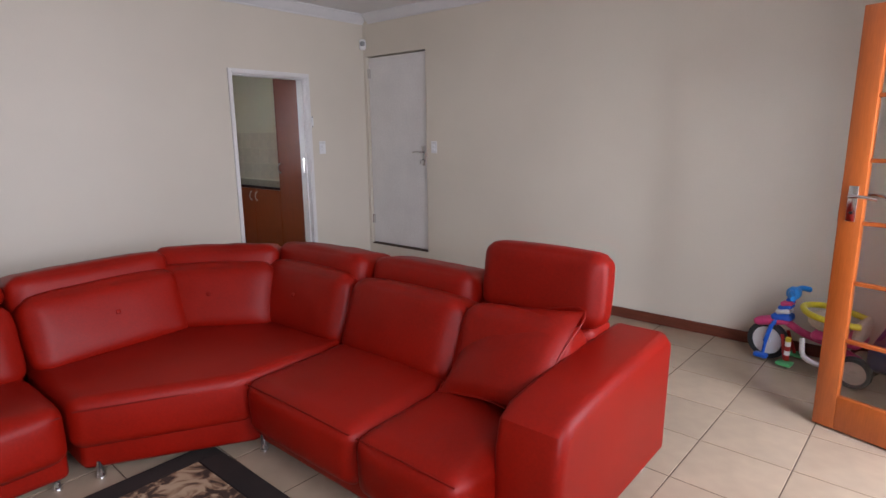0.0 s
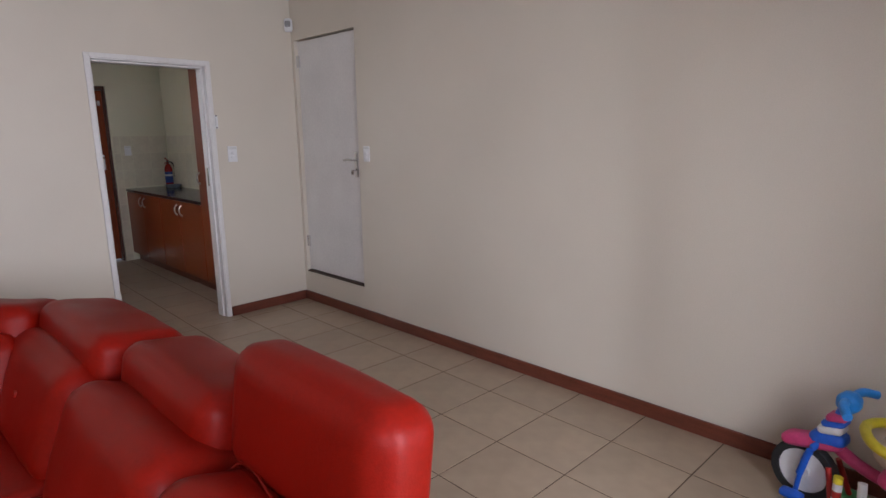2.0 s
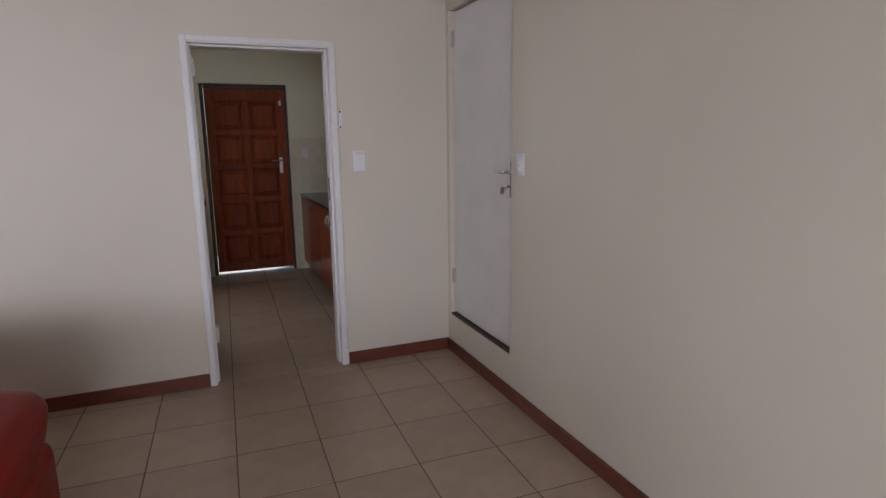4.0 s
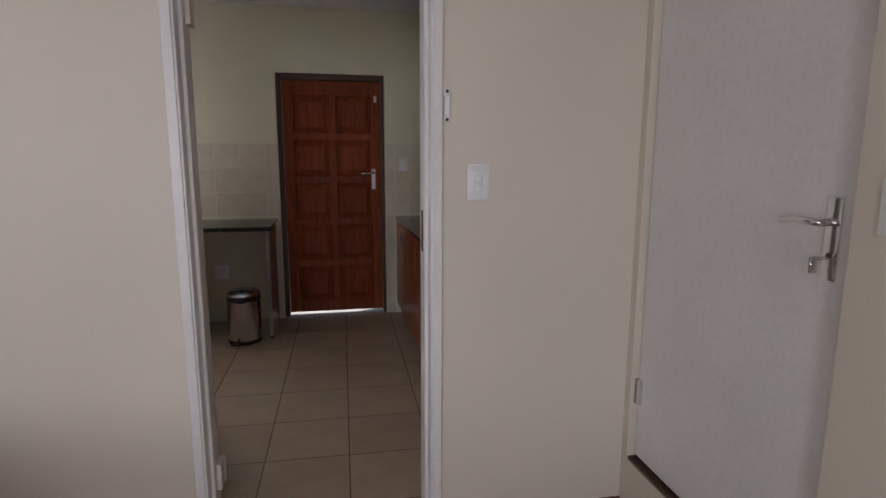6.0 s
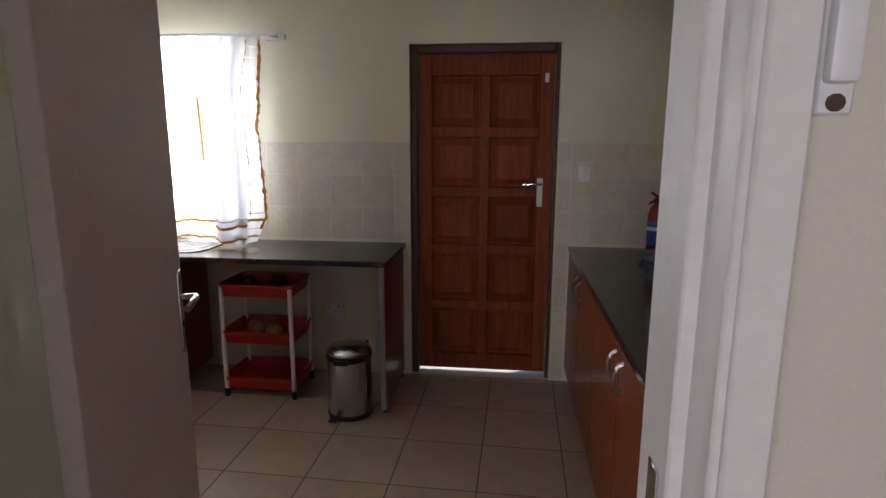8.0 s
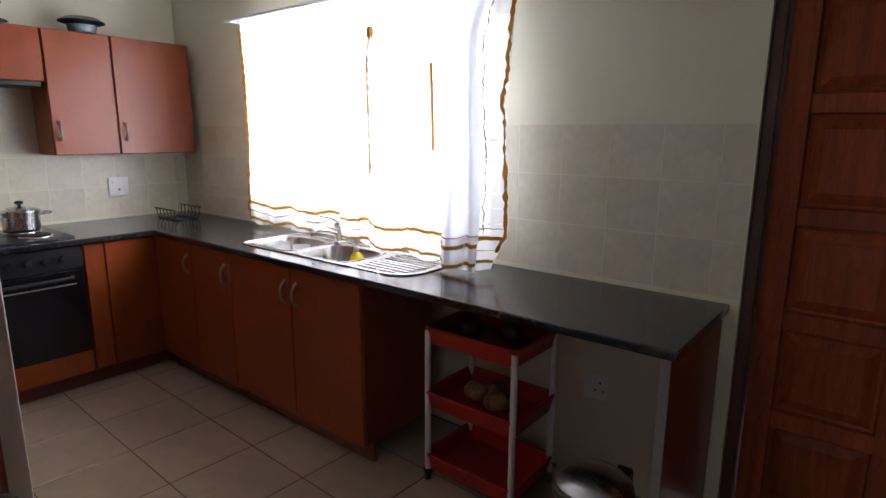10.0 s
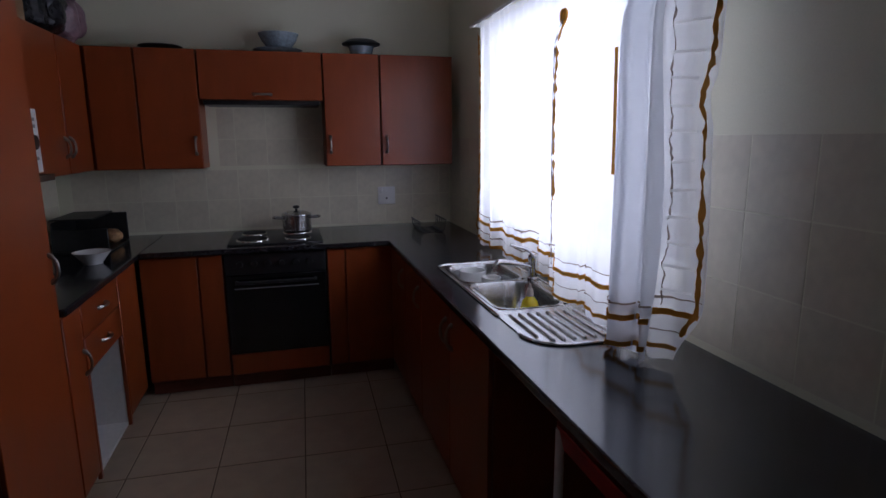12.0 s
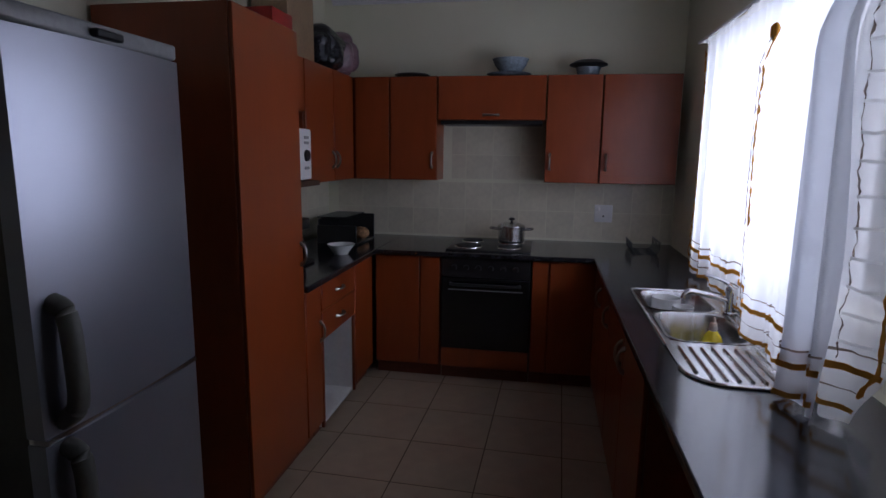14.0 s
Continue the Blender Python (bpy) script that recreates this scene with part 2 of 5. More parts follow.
def cushion(sx, sy, sz, r, m, puff=0.0, n=12, crease=0.0):
    """A soft block, centred, with rounded edges, swollen faces and slight creases."""
    bm = bmesh.new()
    bmesh.ops.create_cube(bm, size=2)
    bmesh.ops.subdivide_edges(bm, edges=bm.edges[:], cuts=n, use_grid_fill=True)
    h = Vector((sx / 2, sy / 2, sz / 2))
    for v in bm.verts:
        u = v.co.copy()
        p = Vector([math.copysign(abs(c) ** 0.8, c) * s for c, s in zip(u, h)])
        q = Vector([max(-(s - r), min(s - r, c)) for c, s in zip(p, h)])
        d = p - q
        if d.length > 1e-9:
            p = q + d.normalized() * r if sum(abs(abs(c) - 1) < 1e-6 for c in u) else p
        k = max(range(3), key=lambda i: abs(u[i]))
        o = [u[i] for i in range(3) if i != k]
        swell = puff * (1 - o[0] ** 2) * (1 - o[1] ** 2)
        p[k] += math.copysign(swell, u[k])
        if crease:
            w = m @ p
            p[k] += crease * (noise.noise(w * 7) + 0.5 * noise.noise(w * 17))
        v.co = p
    bm.transform(m)
    return bm


def prism(points, z0, z1, r, seg=4):
    """An upright block over a plan outline, with all edges rounded."""
    bm = bmesh.new()
    f = bm.faces.new([bm.verts.new((x, y, z0)) for x, y in points])
    e = bmesh.ops.extrude_face_region(bm, geom=[f])
    bmesh.ops.translate(bm, verts=[g for g in e["geom"] if isinstance(g, bmesh.types.BMVert)], vec=(0, 0, z1 - z0))
    bmesh.ops.recalc_face_normals(bm, faces=bm.faces)
    if r:
        bmesh.ops.bevel(bm, geom=bm.edges[:], offset=r, segments=seg, affect="EDGES", profile=0.5)
    return bm


def tube(points, r, sides=10, taper=None, caps=True):
    """A round bar along a line of points."""
    bm = bmesh.new()
    pts = [Vector(p) for p in points]
    rings = []
    for i, p in enumerate(pts):
        d = (pts[min(i + 1, len(pts) - 1)] - pts[max(i - 1, 0)]).normalized()
        ref = Vector((0, 0, 1)) if abs(d.z) < 0.9 else Vector((1, 0, 0))
        a = d.cross(ref).normalized()
        b = d.cross(a)
        rr = taper[i] if taper else r
        rings.append([bm.verts.new(p + (a * math.cos(t) + b * math.sin(t)) * rr) for t in (2 * math.pi * k / sides for k in range(sides))])
    for s, t in zip(rings, rings[1:]):
        for k in range(sides):
            bm.faces.new((s[k], s[(k + 1) % sides], t[(k + 1) % sides], t[k]))
    if caps:
        bm.faces.new(rings[0][::-1])
        bm.faces.new(rings[-1])
    return bm


def arc(points, n=6):
    """A smooth line through points (Catmull-Rom)."""
    p = [Vector(q) for q in points]
    p = [2 * p[0] - p[1]] + p + [2 * p[-1] - p[-2]]
    out = []
    for i in range(1, len(p) - 2):
        for k in range(n):
            t = k / n
            out.append(0.5 * ((2 * p[i]) + (p[i + 1] - p[i - 1]) * t + (2 * p[i - 1] - 5 * p[i] + 4 * p[i + 1] - p[i + 2]) * t * t
                              + (3 * p[i] - p[i - 1] - 3 * p[i + 1] + p[i + 2]) * t ** 3))
    return out + [p[-2]]


def lathe(profile, at, sides=28, m=None):
    """A turned body: (radius, height) pairs about an upright axis at a place."""
    bm = bmesh.new()
    rings = []
    for r, z in profile:
        if r < 1e-6:
            rings.append([bm.verts.new((0, 0, z))])
        else:
            rings.append([bm.verts.new((r * math.cos(2 * math.pi * k / sides), r * math.sin(2 * math.pi * k / sides), z)) for k in range(sides)])
    for s, t in zip(rings, rings[1:]):
        for k in range(sides):
            a, b, c, d = s[k % len(s)], s[(k + 1) % len(s)], t[(k + 1) % len(t)], t[k % len(t)]
            q = list(dict.fromkeys((a, b, c, d)))
            if len(q) > 2:
                bm.faces.new(q)
    if m is not None:
        bm.transform(m)
    bmesh.ops.translate(bm, verts=bm.verts, vec=at)
    return bm


def cells(us, vs, empty, w0, w1, put):
    """A slab over a grid of cells with some left out; put maps (u, v, w) to a place."""
    bm = bmesh.new()
    have = {(i, j) for i in range(len(us) - 1) for j in range(len(vs) - 1) if not empty((us[i] + us[i + 1]) / 2, (vs[j] + vs[j + 1]) / 2)}
    verts = {}

    def vert(i, j, k):
        if (i, j, k) not in verts:
            verts[i, j, k] = bm.verts.new(put(us[i], vs[j], (w0, w1)[k]))
        return verts[i, j, k]

    for i, j in have:
        for k in (0, 1):
            bm.faces.new([vert(a, b, k) for a, b in ((i, j), (i + 1, j), (i + 1, j + 1), (i, j + 1))])
        for (di, dj), (a, b) in {(-1, 0): ((i, j), (i, j + 1)), (1, 0): ((i + 1, j), (i + 1, j + 1)), (0, -1): ((i, j), (i + 1, j)), (0, 1): ((i, j + 1), (i + 1, j + 1))}.items():
            if (i + di, j + dj) not in have:
                bm.faces.new((vert(*a, 0), vert(*b, 0), vert(*b, 1), vert(*a, 1)))
    return bm


def wall_x(name, y0, y1, x0, x1, holes, material, label, top=2.75):
    """A wall that runs along x, with holes (x0, x1, z0, z1) through it."""
    us = sorted({x0, x1, *[h[0] for h in holes], *[h[1] for h in holes]})
    vs = sorted({0.0, top, *[h[2] for h in holes], *[h[3] for h in holes]})
    bm = cells(us, vs, lambda u, v: any(h[0] < u < h[1] and h[2] < v < h[3] for h in holes), y0, y1, lambda u, v, w: (u, w, v))
    return solid(name, bm, material, label, "wall", (x0, y0, 0), kind="structure")


def wall_y(name, x0, x1, y0, y1, holes, material, label, top=2.75):
    us = sorted({y0, y1, *[h[0] for h in holes], *[h[1] for h in holes]})
    vs = sorted({0.0, top, *[h[2] for h in holes], *[h[3] for h in holes]})
    bm = cells(us, vs, lambda u, v: any(h[0] < u < h[1] and h[2] < v < h[3] for h in holes), x0, x1, lambda u, v, w: (w, u, v))
    return solid(name, bm, material, label, "wall", (x0, y0, 0), kind="structure")


# ---- the large structure ----
solid("ground", box(-60, 60, -60, 60, -0.35, -0.25), GRASS, "dry lawn around the house", "ground", kind="structure")
solid("terrace", box(-3.6, 1.2, -9.0, -5.43, -0.24, -0.015), PAVE, "pale concrete terrace outside the glass doors", "terrace", kind="structure")
solid("back_step", box(-1.545, -0.638, 3.157, 4.4, -0.24, -0.003), PAVE, "pale concrete step outside the back door", "step", kind="structure")
floor_living = solid("floor_living_room", box(-6.8, 0.0, -5.42, 0.06, -0.2, 0.0), GROUT, "dark grout bed of the beige tiled living room floor", "floor", kind="structure")
floor_kitchen = solid("floor_kitchen", box(-5.46, 0.0, 0.062, 3.155, -0.2, 0.0), GROUT, "dark grout bed of the beige tiled kitchen floor", "floor", kind="structure")
solid("ceiling_living_room", box(-6.8, 0.2, -5.6, 0.06, 2.75, 2.9), CEIL, "white painted living room ceiling", "ceiling", kind="structure")
solid("ceiling_kitchen", box(-5.6, 0.2, 0.062, 3.4, 2.752, 2.9), CEIL, "white painted kitchen ceiling", "ceiling", kind="structure")
wall_door = wall_x("wall_kitchen_side", 0.0, 0.12, -6.8, 0.0, [(-1.602, -0.770, -1, 2.068)], WALL, "cream painted wall with a doorway to the kitchen")
wall_east = wall_y("wall_east", 0.0, 0.22, -5.42, 0.0, [(-0.905, -0.04, 0.27, 2.325)], WALL, "long cream painted wall with a raised white door")
wall_east_k = wall_y("wall_kitchen_east", 0.0, 0.22, 0.002, 3.4, [], KWALL, "cream painted kitchen wall")
wall_north = wall_x("wall_kitchen_north", 3.155, 3.40, -5.6, -0.002, [(-1.547, -0.636, -1, 2.124), (-4.45, -2.72, 1.05, 2.12)], KWALL, "cream kitchen wall with a window and the back door")
wall_west_k = wall_y("wall_kitchen_west", -5.60, -5.45, 0.372, 3.153, [], KWALL, "cream kitchen wall behind the oven")
wall_south_k = wall_x("wall_kitchen_south", 0.372, 0.492, -5.448, -2.15, [], KWALL, "cream kitchen wall behind the fridge")
solid("wall_nib", box(-2.148, -2.06, 0.122, 0.872, 0, 2.75), KWALL, "short white wall nib beside the fridge", "wall", (-2.1, 0.12, 0), kind="structure")
wall_y("wall_living_west", -7.0, -6.8, -5.6, 0.12, [], WALL, "cream painted living room wall")
wall_x("wall_living_south", -5.62, -5.42, -6.8, 0.22, [(-2.30, -1.30, -1, 2.1), (-5.7, -3.3, 0.9, 2.1)], WALL, "cream living room wall with terrace doors and a window")


def cornice(name, p, q, inward, label):
    """A coved plaster strip along the top of a wall from p to q."""
    bm = bmesh.new()
    prof = [(0, 2.655), (0.012, 2.655), (0.014, 2.668), (0.03, 2.68), (0.055, 2.705), (0.072, 2.732), (0.085, 2.736), (0.085, 2.749), (0, 2.749)]
    rings = [[bm.verts.new((c[0] + inward[0] * d, c[1] + inward[1] * d, z)) for d, z in prof] for c in (p, q)]
    for k in range(len(prof)):
        a, b = k, (k + 1) % len(prof)
        bm.faces.new((rings[0][a], rings[0][b], rings[1][b], rings[1][a]))
    bm.faces.new(rings[0])
    bm.faces.new(rings[1][::-1])
    solid(name, bm, CEIL, label, "cornice", (*p, 2.65), kind="structure")


cornice("trim_cornice_door_wall", (-6.8, -0.001), (0, -0.001), (0, -1), "white coved cornice above the doorway wall")
cornice("trim_cornice_east", (-0.001, -5.4), (-0.001, -0.09), (-1, 0), "white coved cornice above the long wall")
cornice("trim_cornice_kitchen_west", (-5.449, 0.56), (-5.449, 3.15), (1, 0), "white coved cornice in the kitchen")
cornice("trim_cornice_kitchen_north", (-5.35, 3.154), (0, 3.154), (0, -1), "white coved cornice in the kitchen")
cornice("trim_cornice_kitchen_east", (-0.001, 0.13), (-0.001, 3.06), (-1, 0), "white coved cornice in the kitchen")

for nm, b in (("baseboard_east", box(-0.016, -0.001, -5.41, -0.001, 0.002, 0.085, 0.003)),
              ("baseboard_door_wall_right", box(-0.742, -0.018, -0.016, -0.001, 0.002, 0.085, 0.003)),
              ("baseboard_door_wall_left", box(-6.79, -1.626, -0.016, -0.001, 0.002, 0.085, 0.003))):
    solid(nm, b, SKIRT, "red-brown stained wooden skirting board", "baseboard", kind="structure")


def door_frame():
    """Pressed steel frame of the kitchen doorway, with a stepped section."""
    f = thing("door_frame", (-1.18, 0.0, 0), "white enamelled steel door frame of the kitchen doorway", "door frame", kind="structure")
    for nm, s, xo in (("jamb", 1, -1.622), ("jamb", -1, -0.750)):
        def step(a, b, y0, y1, top, bev=0.003):
            x0, x1 = sorted((xo + s * a, xo + s * b))
            return box(x0, x1, y0, y1, 0.004, top, bev)
        bm = join(step(0, 0.034, -0.020, -0.001, 2.100), step(0.018, 0.041, -0.014, 0.055, 2.075), step(0.018, 0.054, 0.040, 0.132, 2.063), step(0.0, 0.03, 0.121, 0.138, 2.100))
        part(nm, bm, WHITE, f)
    head = join(box(-1.588, -0.778, -0.020, -0.001, 2.067, 2.100, 0.003), box(-1.582, -0.784, -0.014, 0.055, 2.058, 2.078, 0.003),
                box(-1.57, -0.797, 0.040, 0.132, 2.046, 2.066, 0.003), box(-1.59, -0.775, 0.121, 0.138, 2.063, 2.100, 0.003))
    part("head", head, WHITE, f)
    for z in (0.30, 1.93):
        part("hinge", join(tube([(-1.556, 0.145, z - 0.05), (-1.556, 0.145, z + 0.05)], 0.008), box(-1.57, -1.553, 0.08, 0.14, z - 0.05, z + 0.05),
                           tube([(-1.56, 0.15, z), (-1.61, 0.26, z), (-1.655, 0.372, z)], 0.009)), LEAF, f, "painted steel projection hinge")
    part("strike_plate", box(-0.8065, -0.8035, 0.06, 0.09, 1.12, 1.27, 0.001), CHROME, f)
    return f


door_frame()


def lever(parent, m, flip=1, plate=0.19):
    """A lever handle with a back plate: local x along the lever, y away from the door, z up."""
    part("handle_plate", box(-0.021, 0.021, 0.0, 0.007, -plate * 0.6, plate * 0.4, 0.003, 2, m), CHROME, parent, "chrome handle plate")
    pts = [m @ Vector(p) for p in ((0, 0.004, 0.02), (0, 0.04, 0.02), (0.012 * flip, 0.05, 0.02), (0.06 * flip, 0.05, 0.022), (0.115 * flip, 0.044, 0.014))]
    part("handle", tube(arc(pts, 5), 0.009), CHROME, parent, "chrome lever handle")
    part("keyhole", tube([m @ Vector((0, 0.005, -0.06)), m @ Vector((0, 0.010, -0.06))], 0.008), BLACK, parent)


def kitchen_door():
    a, b = Vector((-1.652, 0.37)), Vector((-1.912, 1.11))
    ang = math.degrees(math.atan2(b.y - a.y, b.x - a.x))
    m = pose(a.x, a.y, 0, 0, 0, ang)
    d = thing("door_kitchen", (a.x, a.y, 0), "cream painted kitchen door standing wide open", "door", kind="structure")
    part("door_leaf", box(0.0, 0.795, -0.02, 0.02, 0.012, 2.02, 0.003, 1, m), LEAF, d)
    lever(d, m @ pose(0.745, -0.02, 1.09, 0, 0, 180), 1, 0.24)
    lever(d, m @ pose(0.745, 0.02, 1.09), -1, 0.24)
    part("lock_edge", box(0.7945, 0.7975, -0.011, 0.011, 0.96, 1.16, 0.0, 1, m), CHROME, d)


kitchen_door()


def raised_door():
    d = thing("door_raised", (0.05, -0.47, 0.27), "white flush door set above the floor in the long wall, closed", "door", kind="structure")
    part("door_leaf", box(0.03, 0.07, -0.893, -0.046, 0.292, 2.313, 0.003), WHITE, d)
    # ledge below the recessed leaf; its dark colour paints the shadow line there
    part("sill", box(0.004, 0.10, -0.904, -0.041, 0.271, 0.284, 0.002), DARKWOOD, d, "threshold ledge coloured dark for the shadow line under the door")
    part("closing_panel", box(0.072, 0.10, -0.904, -0.041, 0.285, 2.324), DARKWOOD, d)
    for z in (0.56, 2.15):
        part("hinge", join(tube([(0.022, -0.044, z - 0.05), (0.022, -0.044, z + 0.05)], 0.009), box(0.018, 0.03, -0.075, -0.046, z - 0.05, z + 0.05)), CHROME, d)
    lever(d, pose(0.03, -0.835, 1.30, 0, 0, 90), 1, 0.2)
    part("key", join(tube([(0.02, -0.835, 1.235), (-0.01, -0.835, 1.235)], 0.004), box(-0.03, -0.008, -0.838, -0.832, 1.20, 1.24, 0.002)), CHROME, d, "key left in the lock")


raised_door()


def back_door():
    d = thing("door_back", (-1.09, 3.2, 0), "red meranti back door with ten raised panels, closed", "door", kind="structure")
    x0, x1, y = -1.502, -0.664, 3.225
    part("frame_left", box(-1.546, -1.506, 3.185, 3.30, 0.0, 2.123, 0.004), FRAMEWOOD, d)
    part("frame_right", box(-0.660, -0.637, 3.185, 3.30, 0.0, 2.123, 0.004), FRAMEWOOD, d)
    part("frame_head", box(-1.504, -0.662, 3.185, 3.30, 2.076, 2.123, 0.004), FRAMEWOOD, d)
    sw = 0.085
    xm = (x0 + x1) / 2
    cols = [(x0 + sw, xm - 0.03), (xm + 0.03, x1 - sw)]
    ph, rail = 0.310, 0.065
    rows = [(0.135 + k * (ph + rail), 0.135 + k * (ph + rail) + ph) for k in range(5)]
    part("stile", box(x0, x0 + sw, y, y + 0.044, 0.028, 2.072, 0.003), MERANTI, d)
    part("stile", box(x1 - sw, x1, y, y + 0.044, 0.028, 2.072, 0.003), MERANTI, d)
    part("mullion", box(xm - 0.03, xm + 0.03, y + 0.001, y + 0.044, 0.136, 1.944, 0.003), MERANTI, d)
    edges = [(0.028, 0.135)] + [(rows[k][1], rows[k + 1][0]) for k in range(4)] + [(rows[4][1], 2.072)]
    for a, b in edges:
        part("rail", box(x0 + sw, x1 - sw, y + 0.0005, y + 0.044, a, b, 0.003), MERANTI, d)
    for c0, c1 in cols:
        for a, b in rows:
            bm = bmesh.new()
            rings = []
            for ins, dep in ((0, 0.006), (0.004, 0.022), (0.014, 0.024), (0.050, 0.010), (0.056, 0.011)):
                rings.append([bm.verts.new(v) for v in ((c0 + ins, y + dep, a + ins), (c1 - ins, y + dep, a + ins), (c1 - ins, y + dep, b - ins), (c0 + ins, y + dep, b - ins))])
            for s, t in zip(rings, rings[1:]):
                for k in range(4):
                    bm.faces.new((s[k], s[(k + 1) % 4], t[(k + 1) % 4], t[k]))
            bm.faces.new(rings[-1])
            part("panel", bm, MERANTI, d, smooth=False)
    part("backing", box(x0 + 0.02, x1 - 0.02, y + 0.032, y + 0.043, 0.05, 2.0), MERANTI, d)
    part("handle_plate", box(-0.751, -0.715, y - 0.009, y - 0.001, 1.14, 1.32, 0.003), PLASTIC, d, "white handle plate")
    part("handle", tube(arc([(-0.733, y - 0.005, 1.285), (-0.733, y - 0.045, 1.285), (-0.76, y - 0.052, 1.285), (-0.84, y - 0.048, 1.28)], 5), 0.010), CHROME, d, "chrome lever handle")
    part("alarm_contact", box(-0.722, -0.698, y - 0.022, y - 0.001, 1.90, 1.955, 0.003), PLASTIC, d, "small white alarm contact")


back_door()


def window_frame():
    w = thing("window_1", (-3.555, 3.3, 1.05), "white steel kitchen window with burglar bars behind the curtain", "window", kind="structure")
    x0, x1, z0, z1, y = -4.448, -2.722, 1.052, 2.118, 3.30
    for b in ((x0, x1, z0, z0 + 0.035), (x0, x1, z1 - 0.035, z1), (x0, x0 + 0.035, z0 + 0.035, z1 - 0.035), (x1 - 0.035, x1, z0 + 0.035, z1 - 0.035)):
        part("window_frame", box(b[0], b[1], y, y + 0.04, b[2], b[3]), WHITE, w)
    for x in (-3.86, -3.25):
        part("mullion", box(x - 0.016, x + 0.016, y + 0.002, y + 0.038, z0 + 0.036, z1 - 0.036), WHITE, w)
    for a, b in ((x0 + 0.036, -3.877), (-3.843, -3.267), (-3.233, x1 - 0.036)):
        p = part("pane", box(a, b, y + 0.016, y + 0.020, z0 + 0.036, z1 - 0.036), PANE, w, smooth=False)
        p.visible_shadow = False
    for k in range(9):
        z = z0 + 0.10 + k * 0.108
        part("burglar_bar", tube([(x0 + 0.002, y - 0.03, z), (x1 - 0.002, y - 0.03, z)], 0.006, 6), WHITE, w)
    part("window_sill", box(x0, x1, 3.157, 3.298, z0 - 0.001, z0 + 0.014, 0.003), WTILE, w)


window_frame()


# ---- living room things ----
def sofa():
    s = thing("corner_sofa", (-2.6, -2.4, 0), "large red leather corner sofa with folding headrests, one raised", "sofa")
    # right run: two seats and a broad arm
    part("base", prism([(-3.03, -3.74), (-1.95, -3.74), (-1.95, -2.44), (-3.03, -2.44)], 0.050, 0.28, 0.03), LEATHER, s)
    for ya, yb in ((-3.745, -3.215), (-3.215, -2.445)):
        ym = (ya + yb) / 2
        seat = part("seat_cushion", cushion(0.80, yb - ya - 0.006, 0.27, 0.06, pose(-2.695, ym, 0.278, 0, -2, 0), 0.020, 16, 0.003), LEATHER, s)
        part("piping", tube(arc([(-3.085, ya + 0.02, 0.382), (-3.095, ym, 0.394), (-3.085, yb - 0.02, 0.382)], 6), 0.0035, 6), STITCH, seat)
        part("backrest", cushion(0.30, yb - ya - 0.008, 0.42, 0.075, pose(-2.345, ym, 0.535, 0, 20, 0), 0.022, 14, 0.005), LEATHER, s)
    part("back_shell", prism([(-2.20, -3.76), (-1.965, -3.76), (-1.965, -2.42), (-2.20, -2.42)], 0.09, 0.700, 0.05), LEATHER, s)
    part("headrest", cushion(0.17, 0.62, 0.335, 0.06, pose(-2.125, -3.485, 0.855, 0, 7, 0), 0.012, 14, 0.002), LEATHER, s, "raised headrest")
    part("headrest", cushion(0.31, 0.70, 0.235, 0.065, pose(-2.115, -2.785, 0.722, 0, 10, 0), 0.012, 14, 0.004), LEATHER, s, "folded headrest")
    # arm
    bm = bmesh.new()
    side = [(-1.90, 0.07), (-1.875, 0.61), (-1.94, 0.662), (-2.28, 0.65), (-2.62, 0.635), (-2.80, 0.61), (-2.875, 0.565), (-2.90, 0.45), (-2.91, 0.25), (-2.90, 0.07)]
    f = bm.faces.new([bm.verts.new((x, -3.735, z)) for x, z in side])
    e = bmesh.ops.extrude_face_region(bm, geom=[f])
    bmesh.ops.translate(bm, verts=[g for g in e["geom"] if isinstance(g, bmesh.types.BMVert)], vec=(0, -0.270, 0))
    bmesh.ops.recalc_face_normals(bm, faces=bm.faces)
    bmesh.ops.bevel(bm, geom=[g for g in bm.edges if abs(g.verts[0].co.y - g.verts[1].co.y) < 1e-4], offset=0.045, segments=5, affect="EDGES", profile=0.5)
    part("armrest", bm, LEATHER, s)
    # corner wedge
    part("base", prism([(-3.05, -2.44), (-1.96, -2.44), (-1.96, -1.80), (-2.72, -1.02), (-3.68, -1.06), (-3.68, -2.06)], 0.050, 0.28, 0.03), LEATHER, s)
    seat = part("seat_cushion", prism([(-3.095, -2.447), (-2.36, -2.44), (-2.36, -1.95), (-2.86, -1.42), (-3.71, -1.45), (-3.715, -2.10)], 0.17, 0.42, 0.055, 6), LEATHER, s, "broad corner seat")
    part("piping", tube([(-3.105, -2.430, 0.372), (-3.705, -2.115, 0.372)], 0.0035, 6), STITCH, seat)
    for x, y, w, turn in ((-2.355, -2.03, 0.76, 2), (-2.70, -1.50, 0.74, 47), (-3.30, -1.41, 0.80, 95)):
        t = pose(x, y, 0.535, 0, 0, turn) @ pose(0, 0, 0, 0, 20, 0)
        b = part("backrest", cushion(0.30, w, 0.42, 0.075, t, 0.022, 14, 0.005), LEATHER, s)
        part("button", cushion(0.015, 0.025, 0.025, 0.006, t @ pose(-0.172, 0, 0.02), 0, 3), LEATHER, b)
        part("headrest", cushion(0.33, w + 0.01, 0.235, 0.065, pose(x, y, 0, 0, 0, turn) @ pose(0.172, 0, 0.726, 0, 10, 0), 0.012, 14, 0.005), LEATHER, s, "folded headrest")
